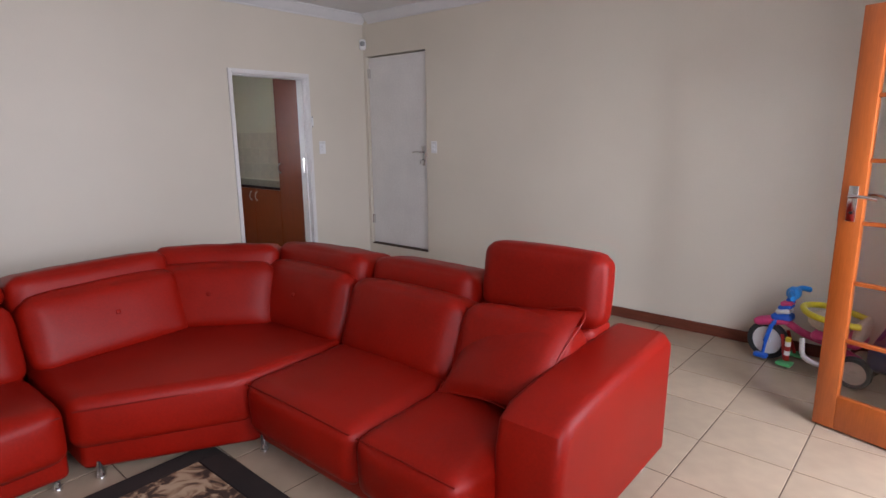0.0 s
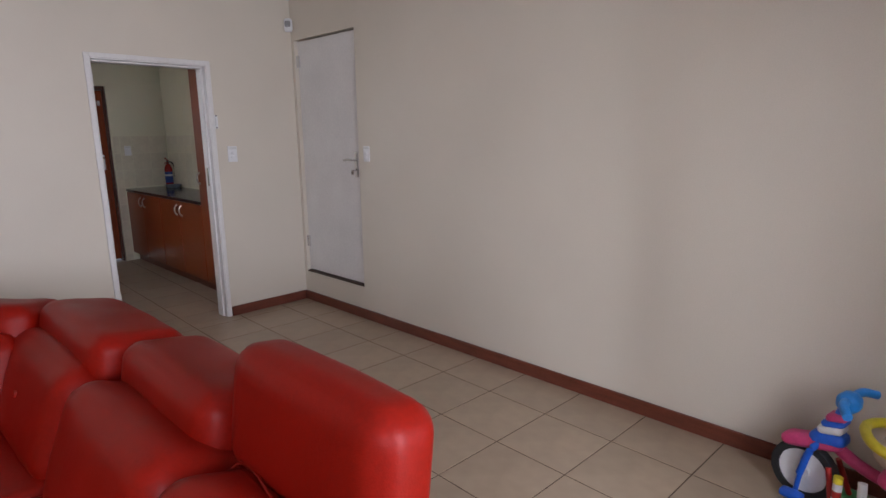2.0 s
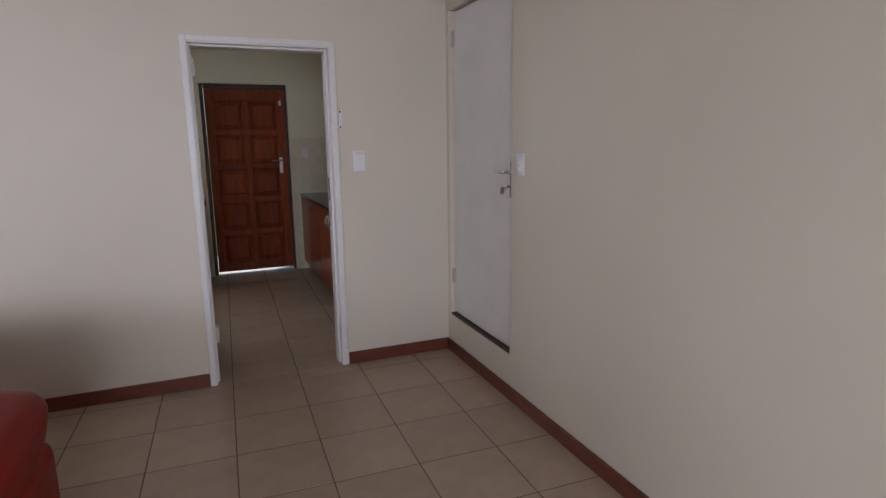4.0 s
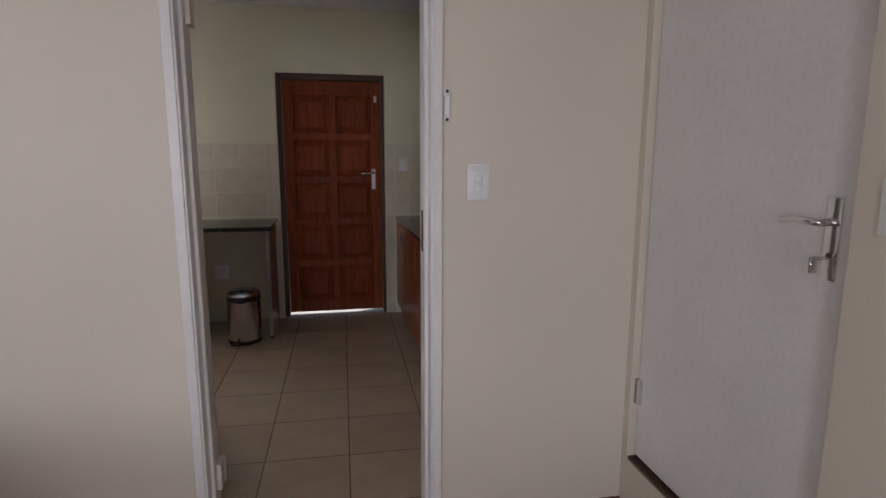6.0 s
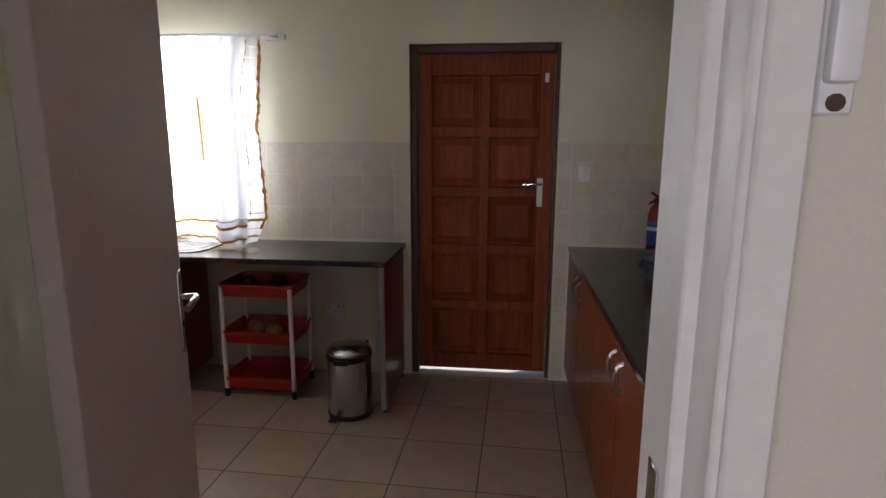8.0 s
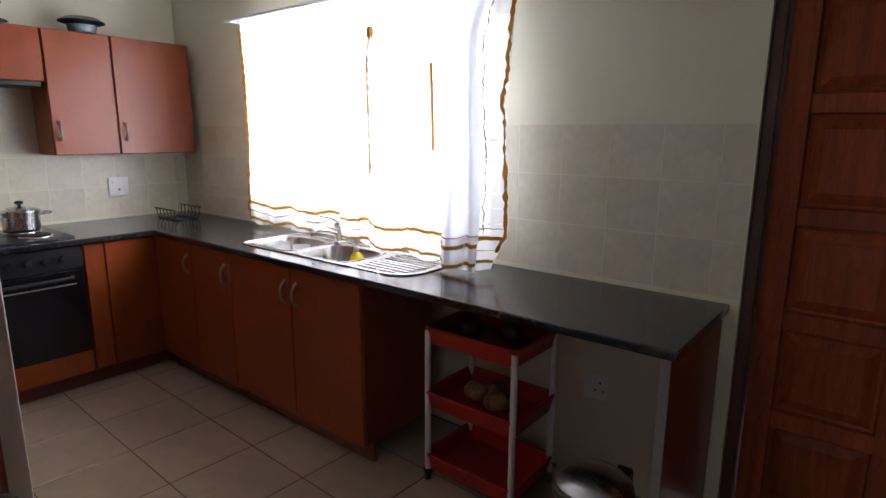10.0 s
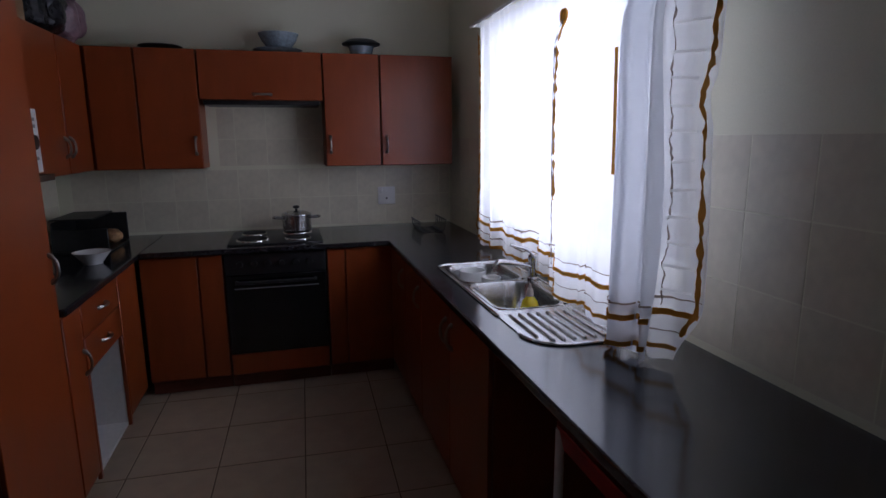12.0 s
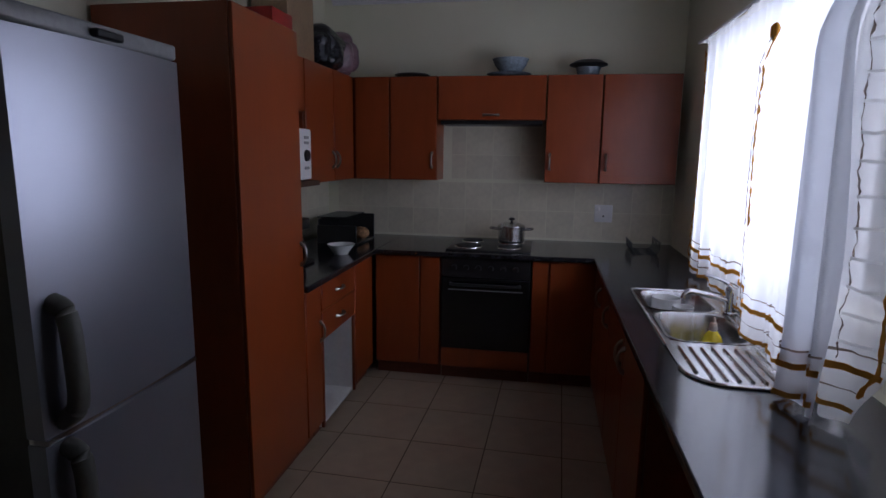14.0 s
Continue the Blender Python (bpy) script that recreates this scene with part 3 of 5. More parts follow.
    part("back_shell", prism([(-2.20, -2.415), (-1.985, -2.415), (-2.0, -1.75), (-2.68, -1.03), (-3.70, -1.00), (-3.70, -1.25), (-2.80, -1.27), (-2.22, -1.88)], 0.09, 0.685, 0.04), LEATHER, s)
    # left run
    part("base", prism([(-5.25, -2.07), (-3.73, -2.07), (-3.73, -1.10), (-5.25, -1.10)], 0.050, 0.28, 0.03), LEATHER, s)
    part("back_shell", prism([(-5.25, -1.33), (-3.72, -1.33), (-3.72, -1.08), (-5.25, -1.08)], 0.09, 0.685, 0.05), LEATHER, s)
    for xa, xb in ((-4.49, -3.735), (-5.25, -4.495)):
        xm = (xa + xb) / 2
        seat = part("seat_cushion", cushion(xb - xa - 0.008, 0.72, 0.27, 0.06, pose(xm, -1.78, 0.278, -2, 0, 0), 0.020, 16, 0.003), LEATHER, s)
        part("piping", tube(arc([(xa + 0.02, -2.135, 0.375), (xm, -2.145, 0.385), (xb - 0.02, -2.135, 0.375)], 6), 0.0035, 6), STITCH, seat)
        part("backrest", cushion(xb - xa - 0.01, 0.30, 0.42, 0.075, pose(xm, -1.46, 0.535, -20, 0, 0), 0.022, 14, 0.005), LEATHER, s)
        part("headrest", cushion(xb - xa - 0.01, 0.37, 0.17, 0.075, pose(xm, -1.27, 0.760, -14, 0, 0), 0.015, 14, 0.004), LEATHER, s, "folded headrest")
    for x, y in ((-3.02, -2.46), (-3.62, -2.08), (-3.78, -2.03), (-2.98, -3.68), (-2.0, -3.93), (-2.0, -2.48), (-4.5, -2.03), (-2.88, -3.93)):
        part("foot", lathe([(0, 0.001), (0.022, 0.001), (0.022, 0.015), (0.016, 0.025), (0.016, 0.09), (0, 0.09)], (x, y, 0), 14), CHROME, s, "chrome foot")
    s.location = (-2.61, -2.47, 0)
    s.scale = (1, 1, 0.975)


sofa()
def throw_cushion():
    """A square cushion leaning on the back, one corner raised."""
    tl, tr, bl = Vector((-2.235, -3.25, 0.655)), Vector((-2.275, -3.755, 0.725)), Vector((-2.605, -3.42, 0.415))
    u = (tr - tl).normalized()
    v = tl - bl
    v = (v - u * v.dot(u)).normalized()
    n = u.cross(v)
    c = (tr + bl) / 2 + n * 0.035
    m = Matrix((n, u, v)).transposed().to_4x4()
    m.translation = c
    bm = bmesh.new()
    k = 18
    for side in (1, -1):
        g = []
        for i in range(k + 1):
            row = []
            for j in range(k + 1):
                a, b = 2 * i / k - 1, 2 * j / k - 1
                swell = 0.075 * ((1 - a * a) * (1 - b * b)) ** 0.42
                pull = 1 - 0.05 * (1 - abs(a * b)) * max(abs(a), abs(b)) ** 3
                p = m @ Vector((side * swell, a * 0.255 * pull, b * 0.25 * pull))
                p += n * 0.004 * noise.noise(p * 9)
                row.append(bm.verts.new(p))
            g.append(row)
        for i in range(k):
            for j in range(k):
                bm.faces.new((g[i][j], g[i + 1][j], g[i + 1][j + 1], g[i][j + 1]))
    bmesh.ops.remove_doubles(bm, verts=bm.verts, dist=0.003)
    q = thing("throw_cushion", (-2.47, -3.55, 0.40), "square red leather cushion leaning on the sofa back", "cushion")
    part("cover", bm, LEATHER, q)
    edge = [(-1, -1), (0, -1), (1, -1), (1, 0), (1, 1), (0, 1), (-1, 1), (-1, 0), (-1, -1)]
    f = lambda a, b: 0.95 if 0 in (a, b) else 1.0
    part("seam", tube(arc([m @ Vector((0, a * 0.257 * f(a, b), b * 0.252 * f(a, b))) for a, b in edge], 5), 0.004, 6), LEATHER, q)


throw_cushion()


def rug():
    r = thing("rug", (-4.2, -3.3, 0.005), "brown and beige patterned rug with a dark border", "rug")
    part("pile", box(-5.05, -3.30, -4.18, -2.40, 0.0055, 0.018, 0.004), RUG, r)
    for b in ((-5.17, -3.18, -2.398, -2.28), (-5.17, -3.18, -4.30, -4.182), (-5.17, -5.052, -4.18, -2.40), (-3.298, -3.18, -4.18, -2.40)):
        part("border", box(*b, 0.0055, 0.017, 0.004), RUGBORDER, r, "dark border")


rug()


def glass_door():
    """An open terrace door leaf with glazing bars."""
    a, b = Vector((-1.035, -4.545)), Vector((-1.268, -5.31))
    m = pose(a.x, a.y, 0, 0, 0, math.degrees(math.atan2(b.y - a.y, b.x - a.x)))
    w = (b - a).length
    d = thing("door_terrace", (a.x, a.y, 0), "orange varnished pine terrace door with glass panes, standing open", "door", kind="structure")
    part("stile", box(0, 0.10, -0.02, 0.02, 0.012, 2.06, 0.004, 2, m), PINE, d)
    part("stile", box(w - 0.10, w, -0.02, 0.02, 0.012, 2.06, 0.004, 2, m), PINE, d)
    part("bottom_rail", box(0.10, w - 0.10, -0.0195, 0.0195, 0.012, 0.19, 0.004, 2, m), PINE, d)
    part("top_rail", box(0.10, w - 0.10, -0.0195, 0.0195, 1.955, 2.06, 0.004, 2, m), PINE, d)
    n = 6
    h = (1.955 - 0.19) / n
    for k in range(n):
        for p0, p1 in ((0.10, w / 2 - 0.010), (w / 2 + 0.010, w - 0.10)):
            p = part("pane", box(p0, p1, -0.002, 0.002, 0.19 + k * h + 0.010, 0.19 + (k + 1) * h - 0.010, 0, 1, m), PANE, d, smooth=False)
            p.visible_shadow = False
            if k:
                part("glazing_bar", box(p0, p1, -0.014, 0.014, 0.19 + k * h - 0.010, 0.19 + k * h + 0.010, 0.003, 1, m), PINE, d)
    part("mullion", box(w / 2 - 0.010, w / 2 + 0.010, -0.0145, 0.0145, 0.19, 1.955, 0.003, 1, m), PINE, d)
    lever(d, m @ pose(0.055, -0.02, 1.18, 0, 0, 180), -1, 0.17)
    lever(d, m @ pose(0.055, 0.02, 1.18), 1, 0.17)
    part("lock_case", box(-0.004, 0.0, -0.012, 0.012, 1.07, 1.27, 0.001, 1, m), CHROME, d)


glass_door()


def tricycle():
    t = thing("toy_tricycle", (-0.24, -4.40, 0), "blue, pink and yellow plastic toy tricycle beside the wall", "tricycle")
    x = -0.24

    def wheel(name, cx, cy, r, w, hubm):
        m = pose(cx, cy, r, 0, 90, 0)
        o = part(name, lathe([(r * 0.74, -w / 2), (r * 0.95, -w / 2), (r, -w * 0.3), (r, w * 0.3), (r * 0.95, w / 2), (r * 0.74, w / 2), (r * 0.74, -w / 2)], (0, 0, 0), 30, m), RUBBER, t, "black tyre")
        part("rim", lathe([(0, -w * 0.35), (r * 0.2, -w * 0.55), (r * 0.24, -w * 0.35), (r * 0.74, -w * 0.25), (r * 0.74, w * 0.25), (r * 0.24, w * 0.35), (r * 0.2, w * 0.55), (0, w * 0.35)], (0, 0, 0), 24, m), hubm, o, "white disc rim")
        return o

    wheel("front_wheel", x, -4.10, 0.125, 0.045, PLASTIC)
    wheel("rear_wheel", x - 0.13, -4.62, 0.095, 0.05, CREAMP)
    wheel("rear_wheel", x + 0.13, -4.62, 0.095, 0.05, CREAMP)
    part("fork", join(tube(arc([(x - 0.045, -4.10, 0.125), (x - 0.05, -4.13, 0.24), (x - 0.02, -4.17, 0.30)], 5), 0.014), tube(arc([(x + 0.045, -4.10, 0.125), (x + 0.05, -4.13, 0.24), (x + 0.02, -4.17, 0.30)], 5), 0.014)), BLUE, t)
    part("mudguard", join(cushion(0.085, 0.22, 0.05, 0.02, pose(x, -4.12, 0.265, -14, 0, 0), 0.005, 6)), PINK, t)
    part("steering_post", tube(arc([(x, -4.165, 0.27), (x, -4.20, 0.38), (x, -4.225, 0.46)], 5), 0.026, 12), BLUE, t)
    part("head_block", cushion(0.085, 0.12, 0.05, 0.018, pose(x, -4.175, 0.300, -10, 0, 0), 0.006, 6), BLUE, t)
    part("collar", cushion(0.080, 0.085, 0.036, 0.014, pose(x, -4.182, 0.342, -14, 0, 0), 0.004, 6), PLASTIC, t, "white collar")
    part("collar", cushion(0.082, 0.080, 0.026, 0.011, pose(x, -4.190, 0.371, -14, 0, 0), 0.003, 6), BLUE, t, "blue collar")
    part("collar", cushion(0.076, 0.070, 0.030, 0.012, pose(x, -4.197, 0.396, -14, 0, 0), 0.003, 6), PINK, t, "pink collar")
    part("handlebar_hub", cushion(0.085, 0.075, 0.075, 0.030, pose(x, -4.225, 0.468), 0.004, 7), SKYBLUE, t, "light blue hub")
    part("handlebar", tube(arc([(x - 0.15, -4.27, 0.47), (x - 0.09, -4.235, 0.485), (x, -4.222, 0.475), (x + 0.09, -4.235, 0.485), (x + 0.15, -4.27, 0.47)], 5), 0.017, 12), SKYBLUE, t)
    part("frame_bar", tube(arc([(x, -4.18, 0.285), (x, -4.30, 0.225), (x, -4.45, 0.19), (x, -4.62, 0.13)], 6), 0.024, 12), PINK, t)
    part("seat", cushion(0.22, 0.26, 0.06, 0.028, pose(x, -4.50, 0.25), 0.008, 8), PINK, t)
    part("seat_back", cushion(0.20, 0.05, 0.14, 0.024, pose(x, -4.61, 0.315, 10, 0, 0), 0.008, 8), CREAMP, t)
    part("seat_pad", cushion(0.19, 0.20, 0.08, 0.035, pose(x, -4.44, 0.315, 20, 0, 0), 0.012, 8, 0.004), CREAMP, t, "pale padded seat lining")
    part("safety_ring", tube(arc([(x - 0.10, -4.62, 0.36), (x - 0.15, -4.50, 0.372), (x - 0.13, -4.36, 0.39), (x, -4.29, 0.40), (x + 0.13, -4.36, 0.39), (x + 0.15, -4.50, 0.372), (x + 0.10, -4.62, 0.36)], 6), 0.019, 10), YELLOW, t, "yellow safety ring")
    part("footrest", tube(arc([(x - 0.10, -4.33, 0.22), (x - 0.12, -4.35, 0.12), (x - 0.10, -4.42, 0.08), (x - 0.10, -4.52, 0.10)], 6), 0.016), PLASTIC, t, "white footrest tube")
    for sgn in (-1, 1):
        part("pedal", cushion(0.08, 0.09, 0.025, 0.01, pose(x + sgn * 0.11, -4.25, 0.035), 0, 4), GREEN, t)
        part("crank", tube([(x + sgn * 0.09, -4.24, 0.05), (x + sgn * 0.05, -4.20, 0.20)], 0.011), REDP, t)
    part("axle", tube([(x - 0.13, -4.62, 0.095), (x + 0.13, -4.62, 0.095)], 0.012), GREYP, t)
    part("push_rod", tube([(x, -4.66, 0.20), (x + 0.05, -4.98, 0.92)], 0.013), PURPLE, t, "purple push rod")
    part("push_grip", tube([(x - 0.09, -4.985, 0.93), (x + 0.19, -4.985, 0.93)], 0.016), PINK, t)
    part("basket", cushion(0.26, 0.22, 0.16, 0.04, pose(x, -4.78, 0.20), 0.005, 6), NAVY, t, "navy rear basket")
    part("hub_pedal", join(cushion(0.05, 0.085, 0.03, 0.01, pose(x - 0.07, -4.09, 0.035), 0, 4), tube([(x - 0.04, -4.09, 0.04), (x - 0.035, -4.10, 0.125)], 0.010)), BLUE, t, "blue pedal")
    for k, (c0, c1, mt) in enumerate(((0.05, 0.085, REDP), (0.085, 0.115, PLASTIC), (0.115, 0.145, REDP), (0.145, 0.175, PLASTIC), (0.175, 0.20, YELLOW))):
        part("step_post_ring", tube([(x - 0.09, -4.25, c0), (x - 0.09, -4.25, c1)], 0.017, 12), mt, t)
    t.scale = (1.0, 1.0, 1.02)
    t.location.y = -4.455
    t.location.x = -0.265
    t.rotation_euler.z = radians(-9)


tricycle()


def terrace_curtain():
    """A long white curtain gathered beside the terrace doors, its foot flaring into the room."""
    c = thing("terrace_curtain", (-0.85, -5.3, 0.006), "long white gathered curtain beside the terrace doors", "curtain")
    bm = bmesh.new()
    g = []
    for j in range(31):
        z = 0.006 + 2.2 * j / 30
        reach = 0.26 + 0.30 * math.exp(-(z / 0.9) ** 4)
        row = []
        for i in range(61):
            u = i / 60
            y = -5.417 + reach * u
            row.append(bm.verts.new((-0.84 - 0.10 * u + 0.028 * math.sin(u * 38 + 0.7 * z) * (0.5 + 0.5 * u) + 0.008 * math.sin(u * 90), y, z)))
        g.append(row)
    for j in range(30):
        for i in range(60):
            bm.faces.new((g[j][i], g[j][i + 1], g[j + 1][i + 1], g[j + 1][i]))
    part("cloth", bm, HEMWHITE, c)
    part("heading", box(-0.98, -0.80, -5.418, -5.17, 2.203, 2.25, 0.006), PLASTIC, c, "white heading tape")


terrace_curtain()


def switch(name, m, label, w=0.075, h=0.12, rockers=2):
    """A wall switch: local x across, y out of the wall, z up."""
    loc = m.translation
    s = thing(name, loc, label, "light switch")
    part("cover_plate", box(-w / 2, w / 2, 0.0005, 0.009, -h / 2, h / 2, 0.003, 2, m), PLASTIC, s)
    part("label_strip", box(-w * 0.42, w * 0.42, 0.009, 0.0105, h * 0.30, h * 0.44, 0.0, 1, m), CERAMIC, s)
    for k in range(rockers):
        z = h * (0.08 - 0.26 * k)
        part("rocker", cushion(w * 0.36, 0.012, h * 0.19, 0.004, m @ pose(0, 0.011, z, 4, 0, 0), 0.001, 3), PLASTIC, s)


switch("light_switch", pose(-0.62, 0, 1.375, 0, 0, 180), "white two-rocker light switch beside the kitchen doorway", 0.08, 0.128)
switch("light_switch", pose(0, -1.01, 1.37, 0, 0, 90), "white two-rocker light switch beside the raised door", 0.075, 0.12)
switch("light_switch", pose(-0.472, 3.148, 1.362, 0, 0, 180), "white single light switch on the kitchen tiles", 0.075, 0.115, 1)

ct = thing("door_contact", (-0.735, 0, 1.63), "white magnetic alarm contact screwed beside the doorway", "alarm contact")
part("case", box(-0.742, -0.722, -0.016, -0.001, 1.60, 1.668, 0.004, 2), PLASTIC, ct)
part("base_plate", box(-0.744, -0.720, -0.006, -0.0005, 1.58, 1.69, 0.002), PLASTIC, ct)
for z in (1.588, 1.682):
    part("screw", tube([(-0.732, -0.006, z), (-0.732, -0.0085, z)], 0.006), DARKWOOD, ct)

pir = thing("motion_detector", (-0.05, -0.05, 2.445), "white alarm detector in the corner near the ceiling", "alarm detector")
mm = pose(-0.045, -0.045, 2.445, 0, 0, 135)
part("case", cushion(0.065, 0.045, 0.105, 0.014, mm, 0.003, 6), PLASTIC, pir)
part("lens", cushion(0.045, 0.012, 0.045, 0.005, mm @ pose(0, 0.024, 0.008), 0.003, 5), GREYP, pir, "grey lens")
part("bracket", box(-0.02, -0.001, -0.02, -0.001, 2.42, 2.47), PLASTIC, pir)


# ---- kitchen cabinets ----
def oriented(face, f):
    """Maps (along, outward, up) to the world for a front that faces one way at coordinate f."""
    return {"+y": lambda a, o, z: (a, f + o, z), "-y": lambda a, o, z: (a, f - o, z), "+x": lambda a, o, z: (f + o, a, z), "-x": lambda a, o, z: (f - o, a, z)}[face]


def obox(put, a0, a1, o0, o1, z0, z1, bevel=0.0):
    p, q = Vector(put(a0, o0, z0)), Vector(put(a1, o1, z1))
    return box(min(p.x, q.x), max(p.x, q.x), min(p.y, q.y), max(p.y, q.y), z0, z1, bevel)


def pull(put, a, z, upright, parent, length=0.11):
    """A bow handle."""
    if upright:
        pts = [put(a, 0.016, z - length / 2), put(a, 0.040, z - length * 0.3), put(a, 0.046, z), put(a, 0.040, z + length * 0.3), put(a, 0.016, z + length / 2)]
    else:
        pts = [put(a - length / 2, 0.016, z), put(a - length * 0.3, 0.040, z), put(a, 0.046, z), put(a + length * 0.3, 0.040, z), put(a + length / 2, 0.016, z)]
    part("handle", tube(arc(pts, 4), 0.007, 8, [0.010] * 3 + [0.007] * (len(arc(pts, 4)) - 6) + [0.010] * 3), HANDLE, parent, "brushed steel bow handle")


def cabinet(name, face, f, a0, a1, depth, z0, z1, fronts, label, plinth=0.0, open_front=False, group="kitchen cabinets", well=None):
    """A cabinet unit. fronts: (a0, a1, z0, z1, kind, handle place along, handle z, upright)."""
    put = oriented(face, f)
    c = thing(name, put((a0 + a1) / 2, -depth / 2, z0), label, "cabinet", group)
    zb = z0 + plinth
    e = 0.0015
    if open_front:
        t = 0.018
        body = (obox(put, a0 + e, a0 + t, -depth, -0.001, zb, z1 - e), obox(put, a1 - t, a1 - e, -depth, -0.001, zb, z1 - e),
                    obox(put, a0 + t, a1 - t, -depth, -0.001, zb, zb + t), obox(put, a0 + t, a1 - t, -depth, -0.001, z1 - t, z1 - e), obox(put, a0 + t, a1 - t, -depth, -depth + 0.008, zb + t, z1 - t))
        for nm, bm in zip(("side_panel", "side_panel", "bottom_panel", "top_panel", "back_panel"), body):
            part(nm, bm, open_front, c)
        part("shelf_rail", obox(put, a0 + t, a1 - t, -0.30, -0.28, zb + 0.20, zb + 0.215), open_front, c)
        part("front_frame", obox(put, a0, a0 + 0.02, 0.0005, 0.0185, zb + 0.0, 0.553, 0.002), CHERRY, c)
        part("front_frame", obox(put, a1 - 0.02, a1, 0.0005, 0.0185, zb + 0.0, 0.553, 0.002), CHERRY, c)
    elif well:
        t = 0.018
        part("body", obox(put, a0 + e, a1 - e, -depth, -0.001, zb, well, 0.001), CHERRY, c)
        for p, q in ((a0 + e, a0 + t), (a1 - t, a1 - e)):
            part("side_panel", obox(put, p, q, -depth, -0.001, well + 0.0005, z1 - e), CHERRY, c)
    else:
        part("body", obox(put, a0 + e, a1 - e, -depth, -0.001, zb, z1 - e, 0.001), CHERRY, c)
    if plinth:
        part("plinth", obox(put, a0 + e, a1 - e, -0.065, -0.045, z0 + 0.002, zb - 0.001), SKIRT, c, "red-brown plinth")
    for p0, p1, q0, q1, kind, ha, hz, up in fronts:
        d = part(kind, obox(put, p0 + 0.002, p1 - 0.002, 0.0005, 0.0185, q0 + 0.002, q1 - 0.002, 0.0025), CHERRY, c)
        if hz:
            pull(put, ha, hz, up, d)
    return c


NY, WX, SY, EX = 2.640, -4.775, 1.125, -0.522   # cabinet fronts, before their doors
cabinet("base_cabinet", "-y", NY, -3.905, -2.89, 0.463, 0, 0.868, [(-3.375, -2.892, 0.10, 0.865, "door", -3.33, 0.74, True), (-3.905, -3.378, 0.10, 0.865, "door", -3.42, 0.74, True)], "cherry veneer sink cabinet with two doors", 0.10, well=0.70)
cabinet("base_cabinet", "-y", NY, -4.755, -3.908, 0.463, 0, 0.868, [(-4.31, -3.910, 0.10, 0.865, "door", -3.955, 0.74, True), (-4.755, -4.313, 0.10, 0.865, "door", -4.36, 0.74, True)], "cherry veneer base cabinet with two doors", 0.10)
cabinet("base_cabinet", "+x", WX, 2.215, 2.635, 0.66, 0, 0.868, [(2.218, 2.325, 0.10, 0.865, "filler", 0, 0, True), (2.33, 2.632, 0.10, 0.865, "door", 0, 0, True)], "cherry veneer corner base cabinet beside the oven", 0.10)
cabinet("base_cabinet", "+x", WX, 1.145, 1.605, 0.66, 0, 0.868, [(1.15, 1.46, 0.10, 0.865, "door", 0, 0, True), (1.465, 1.602, 0.10, 0.865, "filler", 0, 0, True)], "cherry veneer corner base cabinet beside the oven", 0.10)
cabinet("base_cabinet", "+y", SY, -4.34, -3.81, 0.56, 0, 0.868,
        [(-4.34, -3.812, 0.715, 0.865, "drawer", -4.07, 0.79, False), (-4.34, -3.812, 0.555, 0.712, "drawer", -4.07, 0.635, False)], "cherry veneer drawer cabinet with its lower front missing", 0.06, WHITE)
cabinet("base_cabinet", "+y", SY, -3.807, -3.603, 0.56, 0, 0.868, [(-3.805, -3.606, 0.10, 0.865, "door", -3.78, 0.62, True)], "narrow cherry veneer base cabinet", 0.10)
cabinet("base_cabinet", "+y", SY, -4.757, -4.343, 0.56, 0, 0.868, [(-4.70, -4.345, 0.10, 0.865, "door", 0, 0, True)], "cherry veneer corner base cabinet", 0.10)
cabinet("tall_cabinet", "+y", SY, -3.600, -3.045, 0.56, 0, 2.09, [(-3.598, -3.047, 0.10, 2.088, "door", -3.568, 1.07, True)], "tall cherry veneer larder cupboard beside the fridge", 0.10)
cabinet("tall_cabinet", "-x", EX, 0.135, 0.94, 0.515, 0, 2.20, [(0.14, 0.937, 0.10, 2.197, "door", 0.90, 1.13, True)], "tall cherry veneer cupboard inside the kitchen doorway", 0.10)
for k in range(4):
    ya = 0.943 + k * 0.5525
    cabinet("base_cabinet", "-x", EX, ya, ya + 0.55, 0.515, 0, 0.868, [(ya, ya + 0.55, 0.10, 0.865, "door", ya + (0.49 if k % 2 == 0 else 0.06), 0.77, True)], "cherry veneer base cabinet along the kitchen wall", 0.10)

UX, UZ0, UZ1 = -5.175, 1.355, 2.09
cabinet("wall_cabinet", "+x", UX, 1.145, 1.495, 0.272, UZ0, UZ1, [(1.147, 1.493, UZ0, UZ1, "door", 1.46, 1.50, True)], "cherry veneer wall cupboard")
cabinet("wall_cabinet", "+x", UX, 0.855, 1.142, 0.272, UZ0, UZ1, [(0.88, 1.140, UZ0, UZ1, "door", 0, 0, True)], "cherry veneer corner wall cupboard")
cabinet("wall_cabinet", "+x", UX, 1.498, 2.262, 0.272, 1.785, UZ1, [(1.50, 2.260, 1.785, UZ1, "flap", 1.88, 1.82, False)], "cherry veneer flap cupboard above the hob")
cabinet("wall_cabinet", "+x", UX, 2.265, 2.64, 0.272, UZ0, UZ1, [(2.267, 2.638, UZ0, UZ1, "door", 2.30, 1.50, True)], "cherry veneer wall cupboard")
cabinet("wall_cabinet", "+x", UX, 2.643, 3.15, 0.272, UZ0, UZ1, [(2.645, 3.148, UZ0, UZ1, "door", 2.68, 1.50, True)], "wide cherry veneer wall cupboard beside the window")
UY = 0.85
